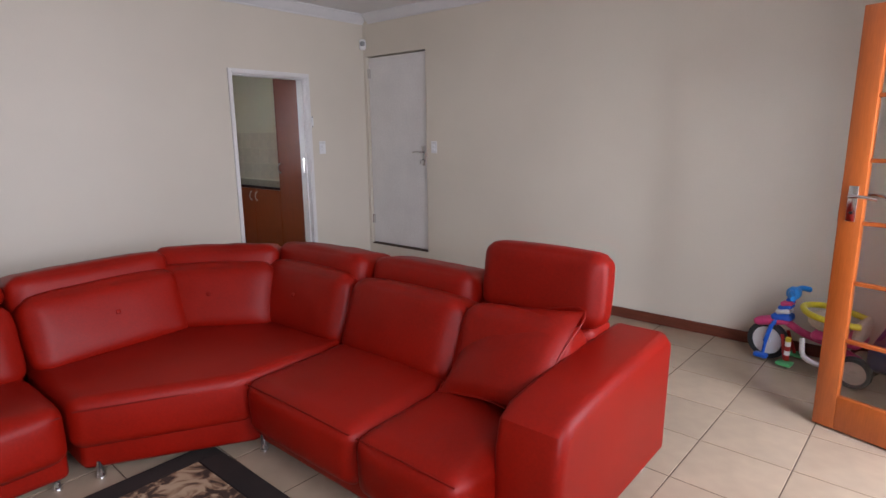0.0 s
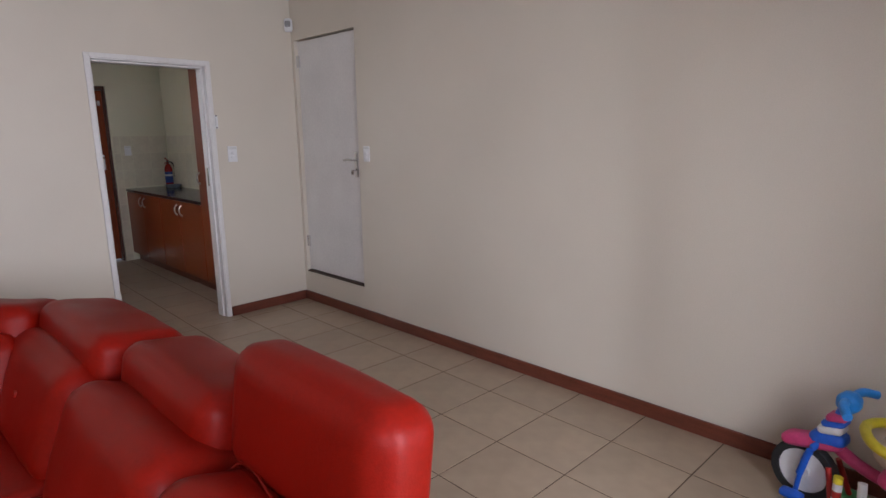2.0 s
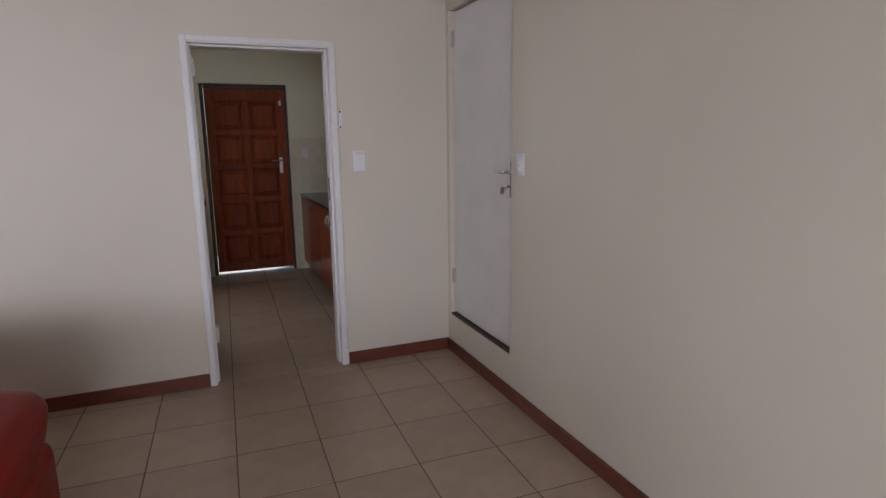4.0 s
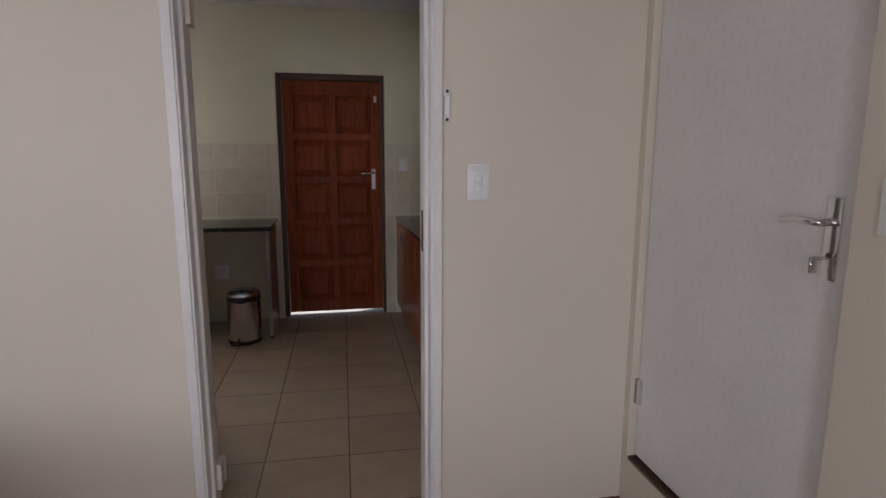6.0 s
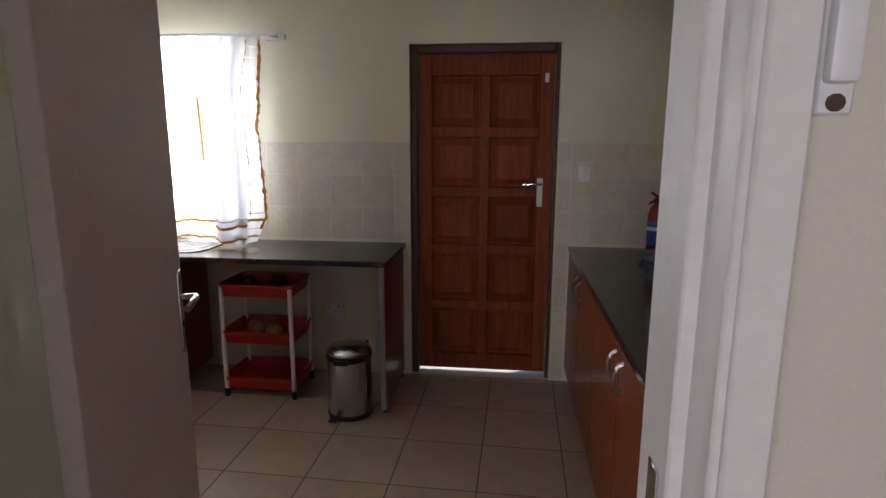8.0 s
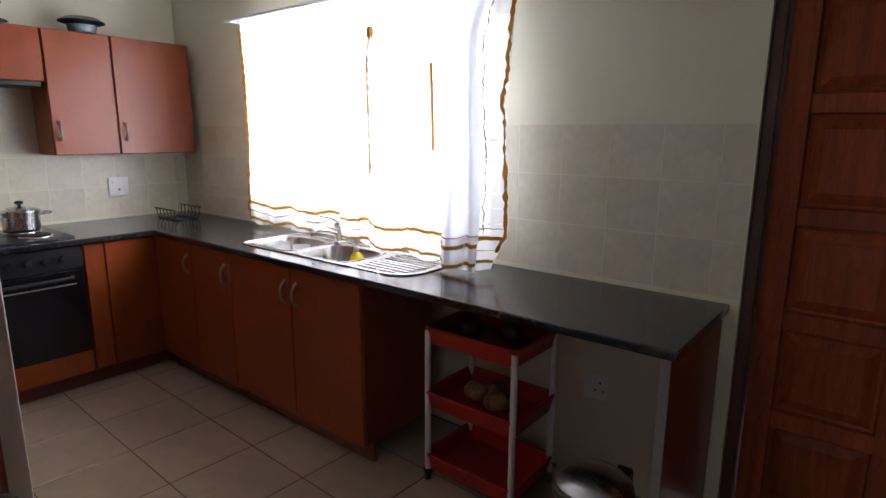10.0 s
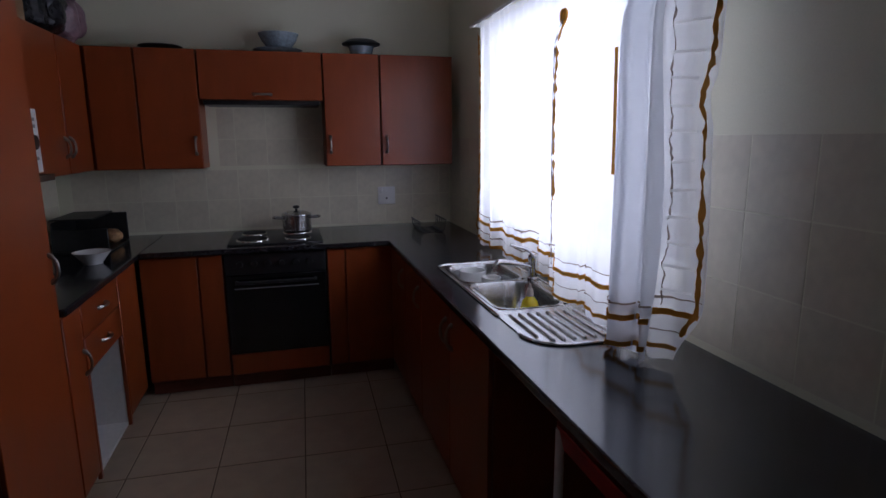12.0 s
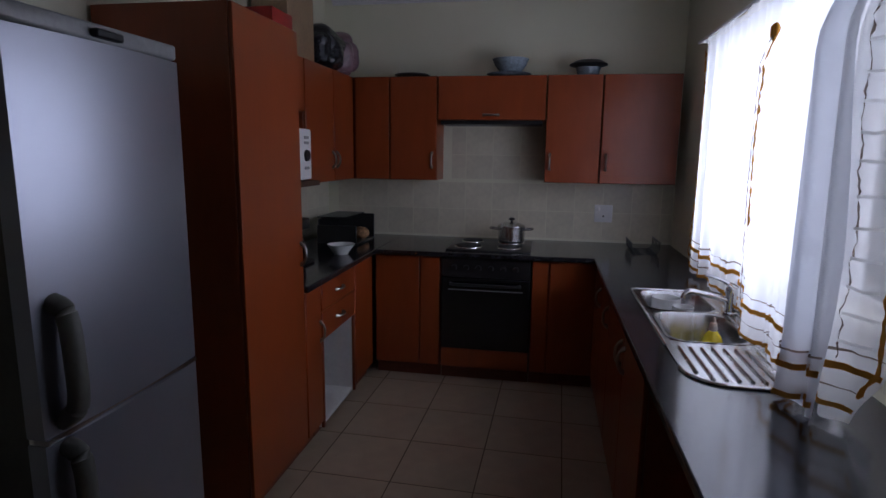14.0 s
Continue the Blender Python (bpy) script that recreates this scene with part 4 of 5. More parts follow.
cabinet("wall_cabinet", "+y", UY, -4.76, -4.30, 0.298, UZ0, UZ1, [(-4.758, -4.302, UZ0, UZ1, "door", -4.72, 1.50, True)], "cherry veneer wall cupboard")
cabinet("wall_cabinet", "+y", UY, -5.17, -4.763, 0.298, UZ0, UZ1, [(-5.155, -4.765, UZ0, UZ1, "door", -4.80, 1.50, True)], "cherry veneer corner wall cupboard")
cabinet("wall_cabinet", "+y", UY, -4.297, -3.603, 0.298, 1.78, UZ1, [(-4.295, -3.605, 1.78, UZ1, "flap", -3.70, 1.83, False)], "cherry veneer cupboard above the microwave")
solid("microwave_shelf", box(-4.296, -3.603, 0.552, 0.95, 1.355, 1.385, 0.002), DARKWOOD, "dark wooden shelf that carries the microwave", "shelf", (-3.95, 0.75, 1.355))
hood = thing("extractor_hood", (-5.3, 1.88, 1.75), "slim dark extractor hood under the flap cupboard", "extractor hood")
part("body", box(-5.44, -5.165, 1.52, 2.24, 1.755, 1.783, 0.003), BLACK, hood)


def worktop(name, bm, label, base=(-4.5, 2.0, 0.87)):
    w = solid(name, bm, STONE, label, "worktop", base)
    md = w.modifiers.new("round", "BEVEL")
    md.width, md.segments, md.limit_method = 0.006, 3, "ANGLE"
    return w


# worktop with the sink cut out of it
worktop("worktop", cells([-5.446, -4.72, -3.90, -2.76, -1.575], [1.165, 2.603, 2.74, 3.06, 3.205], lambda x, y: (x > -4.72 and y < 2.603) or (-3.90 < x < -2.76 and 2.74 < y < 3.06), 0.870, 0.902, lambda u, v, w: (u, v, w)), "black speckled worktop along the window and the oven wall")
worktop("worktop", box(-5.446, -3.603, 0.555, 1.163, 0.870, 0.902), "black speckled worktop beside the larder cupboard")
worktop("worktop", box(-0.549, -0.004, 0.942, 3.149, 0.870, 0.902), "black speckled worktop along the side wall", (-0.26, 2.0, 0.87))
pn = thing("worktop_end_panel", (-1.61, 2.9, 0), "upright cherry veneer panel under the worktop end", "panel")
part("board", box(-1.625, -1.595, 2.560, 3.145, 0.03, 0.868, 0.002), CHERRY, pn)
part("edge_strip", box(-1.625, -1.595, 2.555, 2.559, 0.03, 0.868), GREYP, pn)
for y in (2.60, 3.1):
    part("foot", tube([(-1.61, y, 0.001), (-1.61, y, 0.029)], 0.016), BLACK, pn)


def fridge():
    f = thing("fridge_freezer", (-2.48, 0.8, 0), "tall silver-grey fridge freezer with dark curved handles", "fridge")
    x0, x1 = -2.79, -2.17
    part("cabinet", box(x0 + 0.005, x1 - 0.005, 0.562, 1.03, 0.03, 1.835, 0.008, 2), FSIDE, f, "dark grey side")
    part("top_panel", box(x0, x1, 0.562, 1.09, 1.837, 1.885, 0.010, 3), GREYP, f, "pale grey top panel")

    def door(name, z0, z1):
        bm = bmesh.new()
        n = 14
        prof = [(x0 + (x1 - x0) * k / n, 1.088 + 0.018 * (1 - (2 * k / n - 1) ** 2)) for k in range(n + 1)] + [(x1, 1.036), (x0, 1.036)]
        fc = bm.faces.new([bm.verts.new((x, y, z0)) for x, y in prof])
        e = bmesh.ops.extrude_face_region(bm, geom=[fc])
        bmesh.ops.translate(bm, verts=[g for g in e["geom"] if isinstance(g, bmesh.types.BMVert)], vec=(0, 0, z1 - z0))
        return part(name, bm, FRIDGE, f)

    up = door("fridge_door", 0.840, 1.832)
    lo = door("freezer_door", 0.06, 0.822)
    part("seam_strip", box(x0 + 0.002, x1 - 0.002, 1.04, 1.094, 0.824, 0.838), CHROME, f, "bright seam between the doors")
    hx = x1 - 0.06
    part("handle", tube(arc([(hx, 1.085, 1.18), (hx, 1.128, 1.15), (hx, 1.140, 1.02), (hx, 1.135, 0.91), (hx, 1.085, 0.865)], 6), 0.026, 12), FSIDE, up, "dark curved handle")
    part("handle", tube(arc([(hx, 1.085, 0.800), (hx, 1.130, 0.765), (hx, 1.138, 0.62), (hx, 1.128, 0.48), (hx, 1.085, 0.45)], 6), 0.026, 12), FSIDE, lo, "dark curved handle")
    part("badge", box(-2.53, -2.43, 1.088, 1.112, 1.845, 1.868, 0.004), BLACK, f, "dark oval badge")
    for x in (x0 + 0.05, x1 - 0.05):
        part("foot", tube([(x, 1.0, 0.001), (x, 1.0, 0.03)], 0.02), BLACK, f)
        part("foot", tube([(x, 0.62, 0.001), (x, 0.62, 0.03)], 0.02), BLACK, f)


fridge()


def oven():
    o = thing("built_in_oven", (-5.0, 1.91, 0), "black built-in oven with a glass door under the hob", "oven")
    x = WX + 0.002
    part("body", box(-5.40, x, 1.612, 2.208, 0.10, 0.866), BLACK, o)
    part("control_panel", box(x + 0.001, x + 0.022, 1.612, 2.208, 0.735, 0.864, 0.003), BLACK, o)
    for k in range(6):
        m = pose(x + 0.022, 1.70 + k * 0.082, 0.80, 0, 90, 0)
        part("knob", lathe([(0, 0), (0.020, 0), (0.017, 0.018), (0, 0.02)], (0, 0, 0), 16, m), BLACK, o, "black knob")
    d = part("door", box(x + 0.001, x + 0.026, 1.614, 2.206, 0.235, 0.730, 0.004), BLACKGLASS, o, "black glass door")
    part("door_frame", box(x + 0.0265, x + 0.029, 1.66, 2.16, 0.645, 0.652), GREYP, d)
    part("handle", tube(arc([(x + 0.02, 1.68, 0.69), (x + 0.055, 1.70, 0.69), (x + 0.060, 1.91, 0.69), (x + 0.055, 2.12, 0.69), (x + 0.02, 2.14, 0.69)], 5), 0.010), BLACK, d)
    part("lower_panel", box(x + 0.001, x + 0.018, 1.614, 2.206, 0.10, 0.232, 0.002), CHERRY, o, "cherry veneer lower panel")
    part("plinth", box(x - 0.06, x - 0.045, 1.61, 2.21, 0.002, 0.099), SKIRT, o)


oven()


def hob():
    h = thing("hob", (-5.05, 1.91, 0.902), "black hob with solid plates", "hob")
    part("plate", box(-5.32, -4.80, 1.63, 2.20, 0.9025, 0.912, 0.003, 2), BLACK, h)
    for x, y, r in ((-4.94, 1.77, 0.09), (-5.19, 1.77, 0.075), (-4.94, 2.05, 0.075), (-5.19, 2.05, 0.09)):
        part("hotplate", lathe([(0, 0.912), (0, 0.926), (r * 0.3, 0.926), (r * 0.33, 0.923), (r * 0.9, 0.926), (r, 0.922), (r, 0.9125)], (x, y, 0), 28), RUBBER, h)
        part("rim", lathe([(r + 0.001, 0.9125), (r + 0.001, 0.920), (r + 0.006, 0.918), (r + 0.008, 0.9125)], (x, y, 0), 28), CHROME, h, "bright rim")


hob()


def pot():
    x, y = -5.17, 2.05
    p = thing("saucepan", (x, y, 0.927), "stainless steel pot with a lid on the hob", "pot")
    part("body", lathe([(0, 0.927), (0.085, 0.927), (0.095, 0.935), (0.095, 1.03), (0.100, 1.034), (0.092, 1.034), (0.090, 0.94), (0, 0.937)], (x, y, 0), 32), STEEL, p)
    lid = part("lid", lathe([(0.100, 1.036), (0.098, 1.043), (0.06, 1.058), (0.02, 1.064), (0, 1.064), (0, 1.060), (0.06, 1.052), (0.1, 1.036)], (x, y, 0), 32), STEEL, p)
    part("knob", lathe([(0, 1.063), (0.008, 1.063), (0.009, 1.076), (0.022, 1.082), (0.022, 1.092), (0.012, 1.098), (0, 1.098)], (x, y, 0), 16), BLACK, lid)
    for sg in (-1, 1):
        part("handle", tube(arc([(x + 0.03, y + sg * 0.092, 1.015), (x + 0.035, y + sg * 0.14, 1.02), (x, y + sg * 0.155, 1.02), (x - 0.035, y + sg * 0.14, 1.02), (x - 0.03, y + sg * 0.092, 1.015)], 5), 0.006), STEEL, p)


pot()


def rounded(x0, x1, y0, y1, r, z, n=5):
    pts = []
    for cx, cy, a in ((x1 - r, y1 - r, 0), (x0 + r, y1 - r, 90), (x0 + r, y0 + r, 180), (x1 - r, y0 + r, 270)):
        for k in range(n + 1):
            t = radians(a + 90 * k / n)
            pts.append((cx + r * math.cos(t), cy + r * math.sin(t), z))
    return pts


def loft(loops, cap=True):
    bm = bmesh.new()
    rings = [[bm.verts.new(p) for p in q] for q in loops]
    for s, t in zip(rings, rings[1:]):
        for k in range(len(s)):
            bm.faces.new((s[k], s[(k + 1) % len(s)], t[(k + 1) % len(t)], t[k]))
    if cap:
        bm.faces.new(rings[-1])
    return bm


def sink():
    s = thing("sink", (-3.3, 2.9, 0.9), "stainless steel double sink with a ribbed drainer", "sink")
    y0, y1 = 2.715, 3.085

    def bowl(name, xa, xb, ya, yb, depth):
        r = 0.07
        part(name, loft([rounded(xa - 0.012, xb + 0.012, ya - 0.012, yb + 0.012, r, 0.9085), rounded(xa, xb, ya, yb, r, 0.9075), rounded(xa + 0.006, xb - 0.006, ya + 0.006, yb - 0.006, r, 0.895),
                         rounded(xa + 0.02, xb - 0.02, ya + 0.02, yb - 0.02, r, 0.9 - depth + 0.02), rounded(xa + 0.045, xb - 0.045, ya + 0.045, yb - 0.045, r * 0.7, 0.9 - depth)]), STEEL, s)
        part("drain", lathe([(0.03, 0.9 - depth + 0.001), (0.03, 0.9 - depth + 0.004), (0.02, 0.9 - depth + 0.002), (0, 0.9 - depth + 0.001)], ((xa + xb) / 2, (ya + yb) / 2, 0), 16), CHROME, s)

    b1, b2 = (-3.885, -3.535), (-3.50, -3.12)
    bowl("bowl", *b1, 2.745, 3.02, 0.13)
    bowl("bowl", *b2, 2.745, 3.02, 0.16)

    def out(x, y):
        return any(a - 0.004 < x < b + 0.004 and 2.741 < y < 3.024 for a, b in (b1, b2))

    xs, ys = set(), set()
    for a, b in (b1, b2):
        xs |= {a - 0.004, b + 0.004}
    xs |= {-3.92, -3.06}
    plate = cells(sorted(xs), sorted({y0, 2.741, 3.024, y1}), out, 0.9025, 0.9065, lambda u, v, w: (u, v, w))
    part("top_plate", plate, STEEL, s)
    end = [(-3.0601, y0)] + [(-2.85 + 0.13 * math.cos(t), y0 + 0.13 + 0.13 * math.sin(t)) for t in (radians(a) for a in range(-90, 1, 10))] + [(-2.80 + 0.08 * math.cos(t), y1 - 0.08 + 0.08 * math.sin(t)) for t in (radians(a) for a in range(0, 91, 15))] + [(-3.0601, y1)]
    part("drainer", prism([(x, y) for x, y in end], 0.9025, 0.9063, 0), STEEL, s, "ribbed drainer", smooth=False)
    for k in range(9):
        y = 2.755 + k * 0.036
        part("rib", tube([(-3.04, y, 0.9058), (-2.76 - 0.05 * (abs(k - 4) > 3), y, 0.9058)], 0.0075, 8), STEEL, s)
    part("rim", tube([(x, y, 0.9055) for x, y in end[1:]], 0.006, 8), CHROME, s)
    part("rim", tube([(-3.06, y0, 0.9055), (-3.90, y0, 0.9055), (-3.92, y0 + 0.02, 0.9055), (-3.92, y1 - 0.02, 0.9055), (-3.90, y1, 0.9055), (-3.06, y1, 0.9055)], 0.006, 8), CHROME, s)
    return s


sink()


def tap():
    x, y = -3.52, 3.055
    t = thing("mixer_tap", (x, y, 0.907), "chrome single-lever kitchen mixer tap", "tap")
    part("body", lathe([(0, 0.907), (0.026, 0.907), (0.026, 0.915), (0.021, 0.92), (0.021, 0.99), (0.024, 0.995), (0.022, 1.02), (0, 1.025)], (x, y, 0), 18), CHROME, t)
    part("spout", tube(arc([(x, y - 0.01, 0.965), (x + 0.01, y - 0.08, 0.985), (x + 0.015, y - 0.16, 1.0), (x + 0.018, y - 0.185, 0.99), (x + 0.018, y - 0.19, 0.97)], 5), 0.012, 10), CHROME, t)
    part("lever", tube(arc([(x, y, 1.02), (x - 0.01, y - 0.03, 1.045), (x - 0.03, y - 0.10, 1.065)], 5), 0.008, 8), CHROME, t)


tap()

bt = thing("soap_bottle", (-3.22, 2.91, 0.742), "clear bottle of yellow dishwashing liquid in the sink", "bottle")
part("bottle", lathe([(0, 0.742), (0.035, 0.742), (0.038, 0.75), (0.038, 0.87), (0.03, 0.90), (0.014, 0.92), (0, 0.921)], (-3.22, 2.91, 0), 20), SOAP, bt)
part("cap", lathe([(0.013, 0.9215), (0.015, 0.925), (0.012, 0.95), (0.006, 0.955), (0.005, 0.972), (0, 0.973)], (-3.22, 2.91, 0), 14), CREAMP, bt, "pale cap")
for x, y, r in ((-3.80, 2.86, 0.065), (-3.64, 2.90, 0.045)):
    solid("dish", lathe([(0, 0.772), (r * 0.6, 0.772), (r, 0.86), (r, 0.90), (r - 0.004, 0.90), (r * 0.55, 0.785), (0, 0.78)], (x, y, 0), 24), CERAMIC, "white dish standing in the sink bowl", "dish", (x, y, 0.77), "dishes in the sink")


# ---- curtain ----
def ease(v):
    v = min(1.0, max(0.0, v))
    return v * v * (3 - 2 * v)


def fold(x, z, dense=0.0):
    """How far the curtain stands from the window: it swells into the room towards its free end and turns back at the edge."""
    a = 0.016 + 0.010 * dense
    drop = ease((2.18 - z) / 0.35)
    swell = 0.098 * drop * ease((x + 3.45) / 0.28) + 0.03 * drop * math.exp(-((x + 2.62) / 0.08) ** 2)
    back = 0.052 * ease((x + 2.555) / 0.12)
    return 3.038 - swell + back * drop + a * (0.35 + 0.65 * drop) * math.sin(x * 31 + 1.1 * math.sin(x * 7.3) + 0.5 * z) * (1 - 0.8 * ease((x + 2.56) / 0.06)) + 0.005 * math.sin(x * 83 + 2 * z) - 0.008 * dense


def cloth(left, right, low, high, nx, nz, dense=0.0, off=0.0):
    """Hanging cloth: its sides are functions of the height, its lower and upper edges of the place along it."""
    bm = bmesh.new()
    g = []
    for j in range(nz + 1):
        row = []
        for i in range(nx + 1):
            u, v = i / nx, j / nz
            xm = left(1.5) + (right(1.5) - left(1.5)) * u
            z = low(xm) + (high(xm) - low(xm)) * v
            x = left(z) + (right(z) - left(z)) * u
            row.append(bm.verts.new((x, fold(x, z, dense) - off, z)))
        g.append(row)
    for j in range(nz):
        for i in range(nx):
            bm.faces.new((g[j][i], g[j][i + 1], g[j + 1][i + 1], g[j + 1][i]))
    return bm


def fixed(v):
    return lambda q: v


def hem(z, rough=0.012, seed=0.0):
    """A gathered, uneven level along the curtain."""
    return lambda x: z + rough * math.sin(x * 17 + seed) + 0.9 * rough * noise.noise((x * 9, seed, 0)) + 0.5 * rough * noise.noise((x * 30, seed, 2))


def upright_trim(centre, z0, z1, w, off, dense=0.0, n=90, frill=1.0):
    """A frilled ribbon that runs down a curtain edge."""
    bm = bmesh.new()
    rows = []
    for j in range(n + 1):
        z = z0 + (z1 - z0) * j / n
        c = centre(z) + frill * (0.007 * noise.noise((w * 90, z * 18, 0)) + 0.004 * noise.noise((w * 50, z * 55, 3)))
        ww = w * (0.75 + frill * 0.9 * noise.noise((w * 70, z * 36, 1)))
        y = fold(c, z, dense) - off
        rows.append([bm.verts.new((c - ww / 2, y, z)), bm.verts.new((c + ww / 2, y - frill * 0.010 * noise.noise((z * 40, 5, w))
                                                                    , z + frill * 0.006 * noise.noise((z * 60, 7, w))))])
    for s, t in zip(rows, rows[1:]):
        bm.faces.new((s[0], s[1], t[1], t[0]))
    return bm


def curtain(name, left, right, label):
    c = thing(name, ((left(1.5) + right(1.5)) / 2, 3.03, 0.91), label, "curtain", "kitchen curtains")
    top, bottom = hem(2.165, 0.006, 1), hem(0.932, 0.012, 2)
    part("cloth", cloth(left, right, hem(1.055), fixed(2.135), 150, 26), SHEER, c)
    part("hem", cloth(left, right, bottom, hem(1.055), 150, 8), DENSE, c, "denser white hem")
    part("heading", cloth(left, right, fixed(2.135), top, 150, 4, off=0.003), DENSE, c, "gathered white heading")
    for z, h, mt, words in ((1.050, 0.019, GOLD, "gold ribbon"), (0.950, 0.016, GOLD, "gold ribbon"), (1.092, 0.006, BRAID, "thin grey-brown braid"), (0.997, 0.005, BRAID, "thin grey-brown braid")):
        part("trim", cloth(left, right, hem(z - h / 2), hem(z + h / 2, seed=0.15), 150, 1, off=0.007), mt, c, words)
    return c


def sway(x, k, a=0.012):
    return lambda z: x + a * math.sin(z * 5 + k)


def free_edge(z):
    """The window-end edge, nearly upright."""
    return -2.437 + 0.008 * math.sin(z * 7) - 0.014 * math.exp(-((z - 1.63) / 0.05) ** 2) - 0.06 * ease((1.10 - z) / 0.2)


def rung_line(z):
    return -2.515 + 0.006 * math.sin(z * 6) - 0.03 * ease((1.10 - z) / 0.2)


MID = sway(-3.19, 0.4)
lc = curtain("sheer_curtain", sway(-4.42, 0.0, 0.006), MID, "white sheer curtain with gold ribbon edging")
part("edge_trim", upright_trim(sway(-4.415, 0.0, 0.006), 0.97, 2.12, 0.030, 0.016), GOLD, lc, "frilled gold edge")
part("edge_trim", upright_trim(lambda z: MID(z) - 0.006, 1.30, 1.98, 0.026, 0.018), GOLD, lc, "frilled gold edge")
part("edge_trim", upright_trim(lambda z: MID(z) + 0.012, 1.05, 1.98, 0.012, 0.020), BRAID, lc, "thin grey-brown braid")
part("knot", cushion(0.035, 0.02, 0.05, 0.009, pose(MID(1.96), fold(MID(1.96), 1.96) - 0.022, 1.965), 0.004, 5, 0.004), GOLD, lc, "gold ribbon knot")
rc = curtain("sheer_curtain", lambda z: MID(z) + 0.003, free_edge, "white sheer curtain with gold ribbon edging, gathered at its end")
for l, q, off, low in ((-2.745, -2.655, 0.014, 0.915), (-2.665, -2.595, 0.026, 0.912), (-2.605, -2.525, 0.018, 0.908)):
    lf, rf = sway(l, 1.0, 0.010), sway(q, 1.4, 0.010)
    part("gathered_fold", cloth(lf, rf, hem(low + 0.012, 0.008, 4), fixed(2.15), 26, 22, 1.0, off), FOLDS, rc, "gathered denser folds")
    for z, h in ((1.020, 0.018), (0.938, 0.016)):
        part("trim", cloth(lf, rf, hem(z - h / 2), hem(z + h / 2), 26, 1, 1.0, off + 0.006), GOLD, rc, "gold ribbon")
    part("trim", cloth(lf, rf, hem(1.06), hem(1.066), 26, 1, 1.0, off + 0.006), BRAID, rc, "thin grey-brown braid")
part("edge_trim", upright_trim(lambda z: free_edge(z) - 0.004, 1.0, 2.14, 0.024, 0.020), GOLD, rc, "frilled gold edge")
part("edge_trim", upright_trim(rung_line, 1.08, 2.14, 0.008, 0.022), BRAID, rc, "thin grey-brown braid")
for k in range(15):
    z = 1.12 + 0.070 * k
    part("ribbon_rung", cloth(rung_line, lambda q: free_edge(q) - 0.015, hem(z - 0.004, 0.006, k), hem(z + 0.004, 0.006, k), 8, 1, off=0.026), HEMWHITE, rc, "narrow white ribbon rung")
part("hanging_ribbon", upright_trim(sway(-2.80, 1.0, 0.008), 1.42, 1.80, 0.026, 0.020, frill=0.12), GOLD, rc, "flat hanging gold ribbon")
rod = thing("curtain_rod", (-3.5, 3.03, 2.17), "thin white curtain rod on brackets above the window", "curtain rod")
part("rod", tube([(-4.56, 3.032, 2.175), (-2.33, 3.032, 2.175)], 0.009), PLASTIC, rod)
for x in (-2.37, -4.52):
    part("bracket", join(box(x - 0.07, x + 0.05, 3.132, 3.154, 2.155, 2.19, 0.002), box(x - 0.008, x + 0.008, 3.03, 3.14, 2.165, 2.182)), PLASTIC, rod)


# ---- loose kitchen things ----
def trolley():
    x0, x1, y0, y1 = -2.63, -2.18, 2.68, 3.02
    t = thing("vegetable_trolley", (-2.4, 2.85, 0), "red three-tier plastic trolley with white posts under the worktop", "trolley")
    for z in (0.055, 0.345, 0.635):
        lo = [rounded(x0 + 0.02, x1 - 0.02, y0 + 0.02, y1 - 0.02, 0.03, z + 0.008), rounded(x0 + 0.006, x1 - 0.006, y0 + 0.006, y1 - 0.006, 0.035, z + 0.075), rounded(x0 - 0.006, x1 + 0.006, y0 - 0.006, y1 + 0.006, 0.04, z + 0.078),
              rounded(x0 - 0.006, x1 + 0.006, y0 - 0.006, y1 + 0.006, 0.04, z + 0.066), rounded(x0, x1, y0, y1, 0.035, z + 0.06), rounded(x0 + 0.012, x1 - 0.012, y0 + 0.012, y1 - 0.012, 0.03, z)]
        bm = loft(lo)
        bm.faces.new([bm.verts.new(p) for p in rounded(x0 + 0.02, x1 - 0.02, y0 + 0.02, y1 - 0.02, 0.03, z + 0.0081)])
        part("basket", bm, REDP, t, "red slotted basket")
    for x in (x0 + 0.012, x1 - 0.012):
        for y in (y0 + 0.012, y1 - 0.012):
            part("post", tube([(x, y, 0.05), (x, y, 0.69)], 0.014), PLASTIC, t, "white post")
            part("foot", tube([(x, y, 0.001), (x, y, 0.055)], 0.018, 12, [0.014, 0.020]), BLACK, t, "black foot")


trolley()
for i, (x, y, z) in enumerate(((-2.48, 2.85, 0.40), (-2.36, 2.83, 0.395), (-2.42, 2.92, 0.398), (-2.50, 2.84, 0.69), (-2.34, 2.90, 0.69))):
    solid("potato", cushion(0.10, 0.075, 0.07, 0.032, pose(x, y, z, 10 * i, 0, 40 * i), 0.006, 6, 0.006), BREAD if i < 3 else DARKWOOD, "dusty brown potato in the trolley basket", "potato", (x, y, z - 0.035), "potatoes")


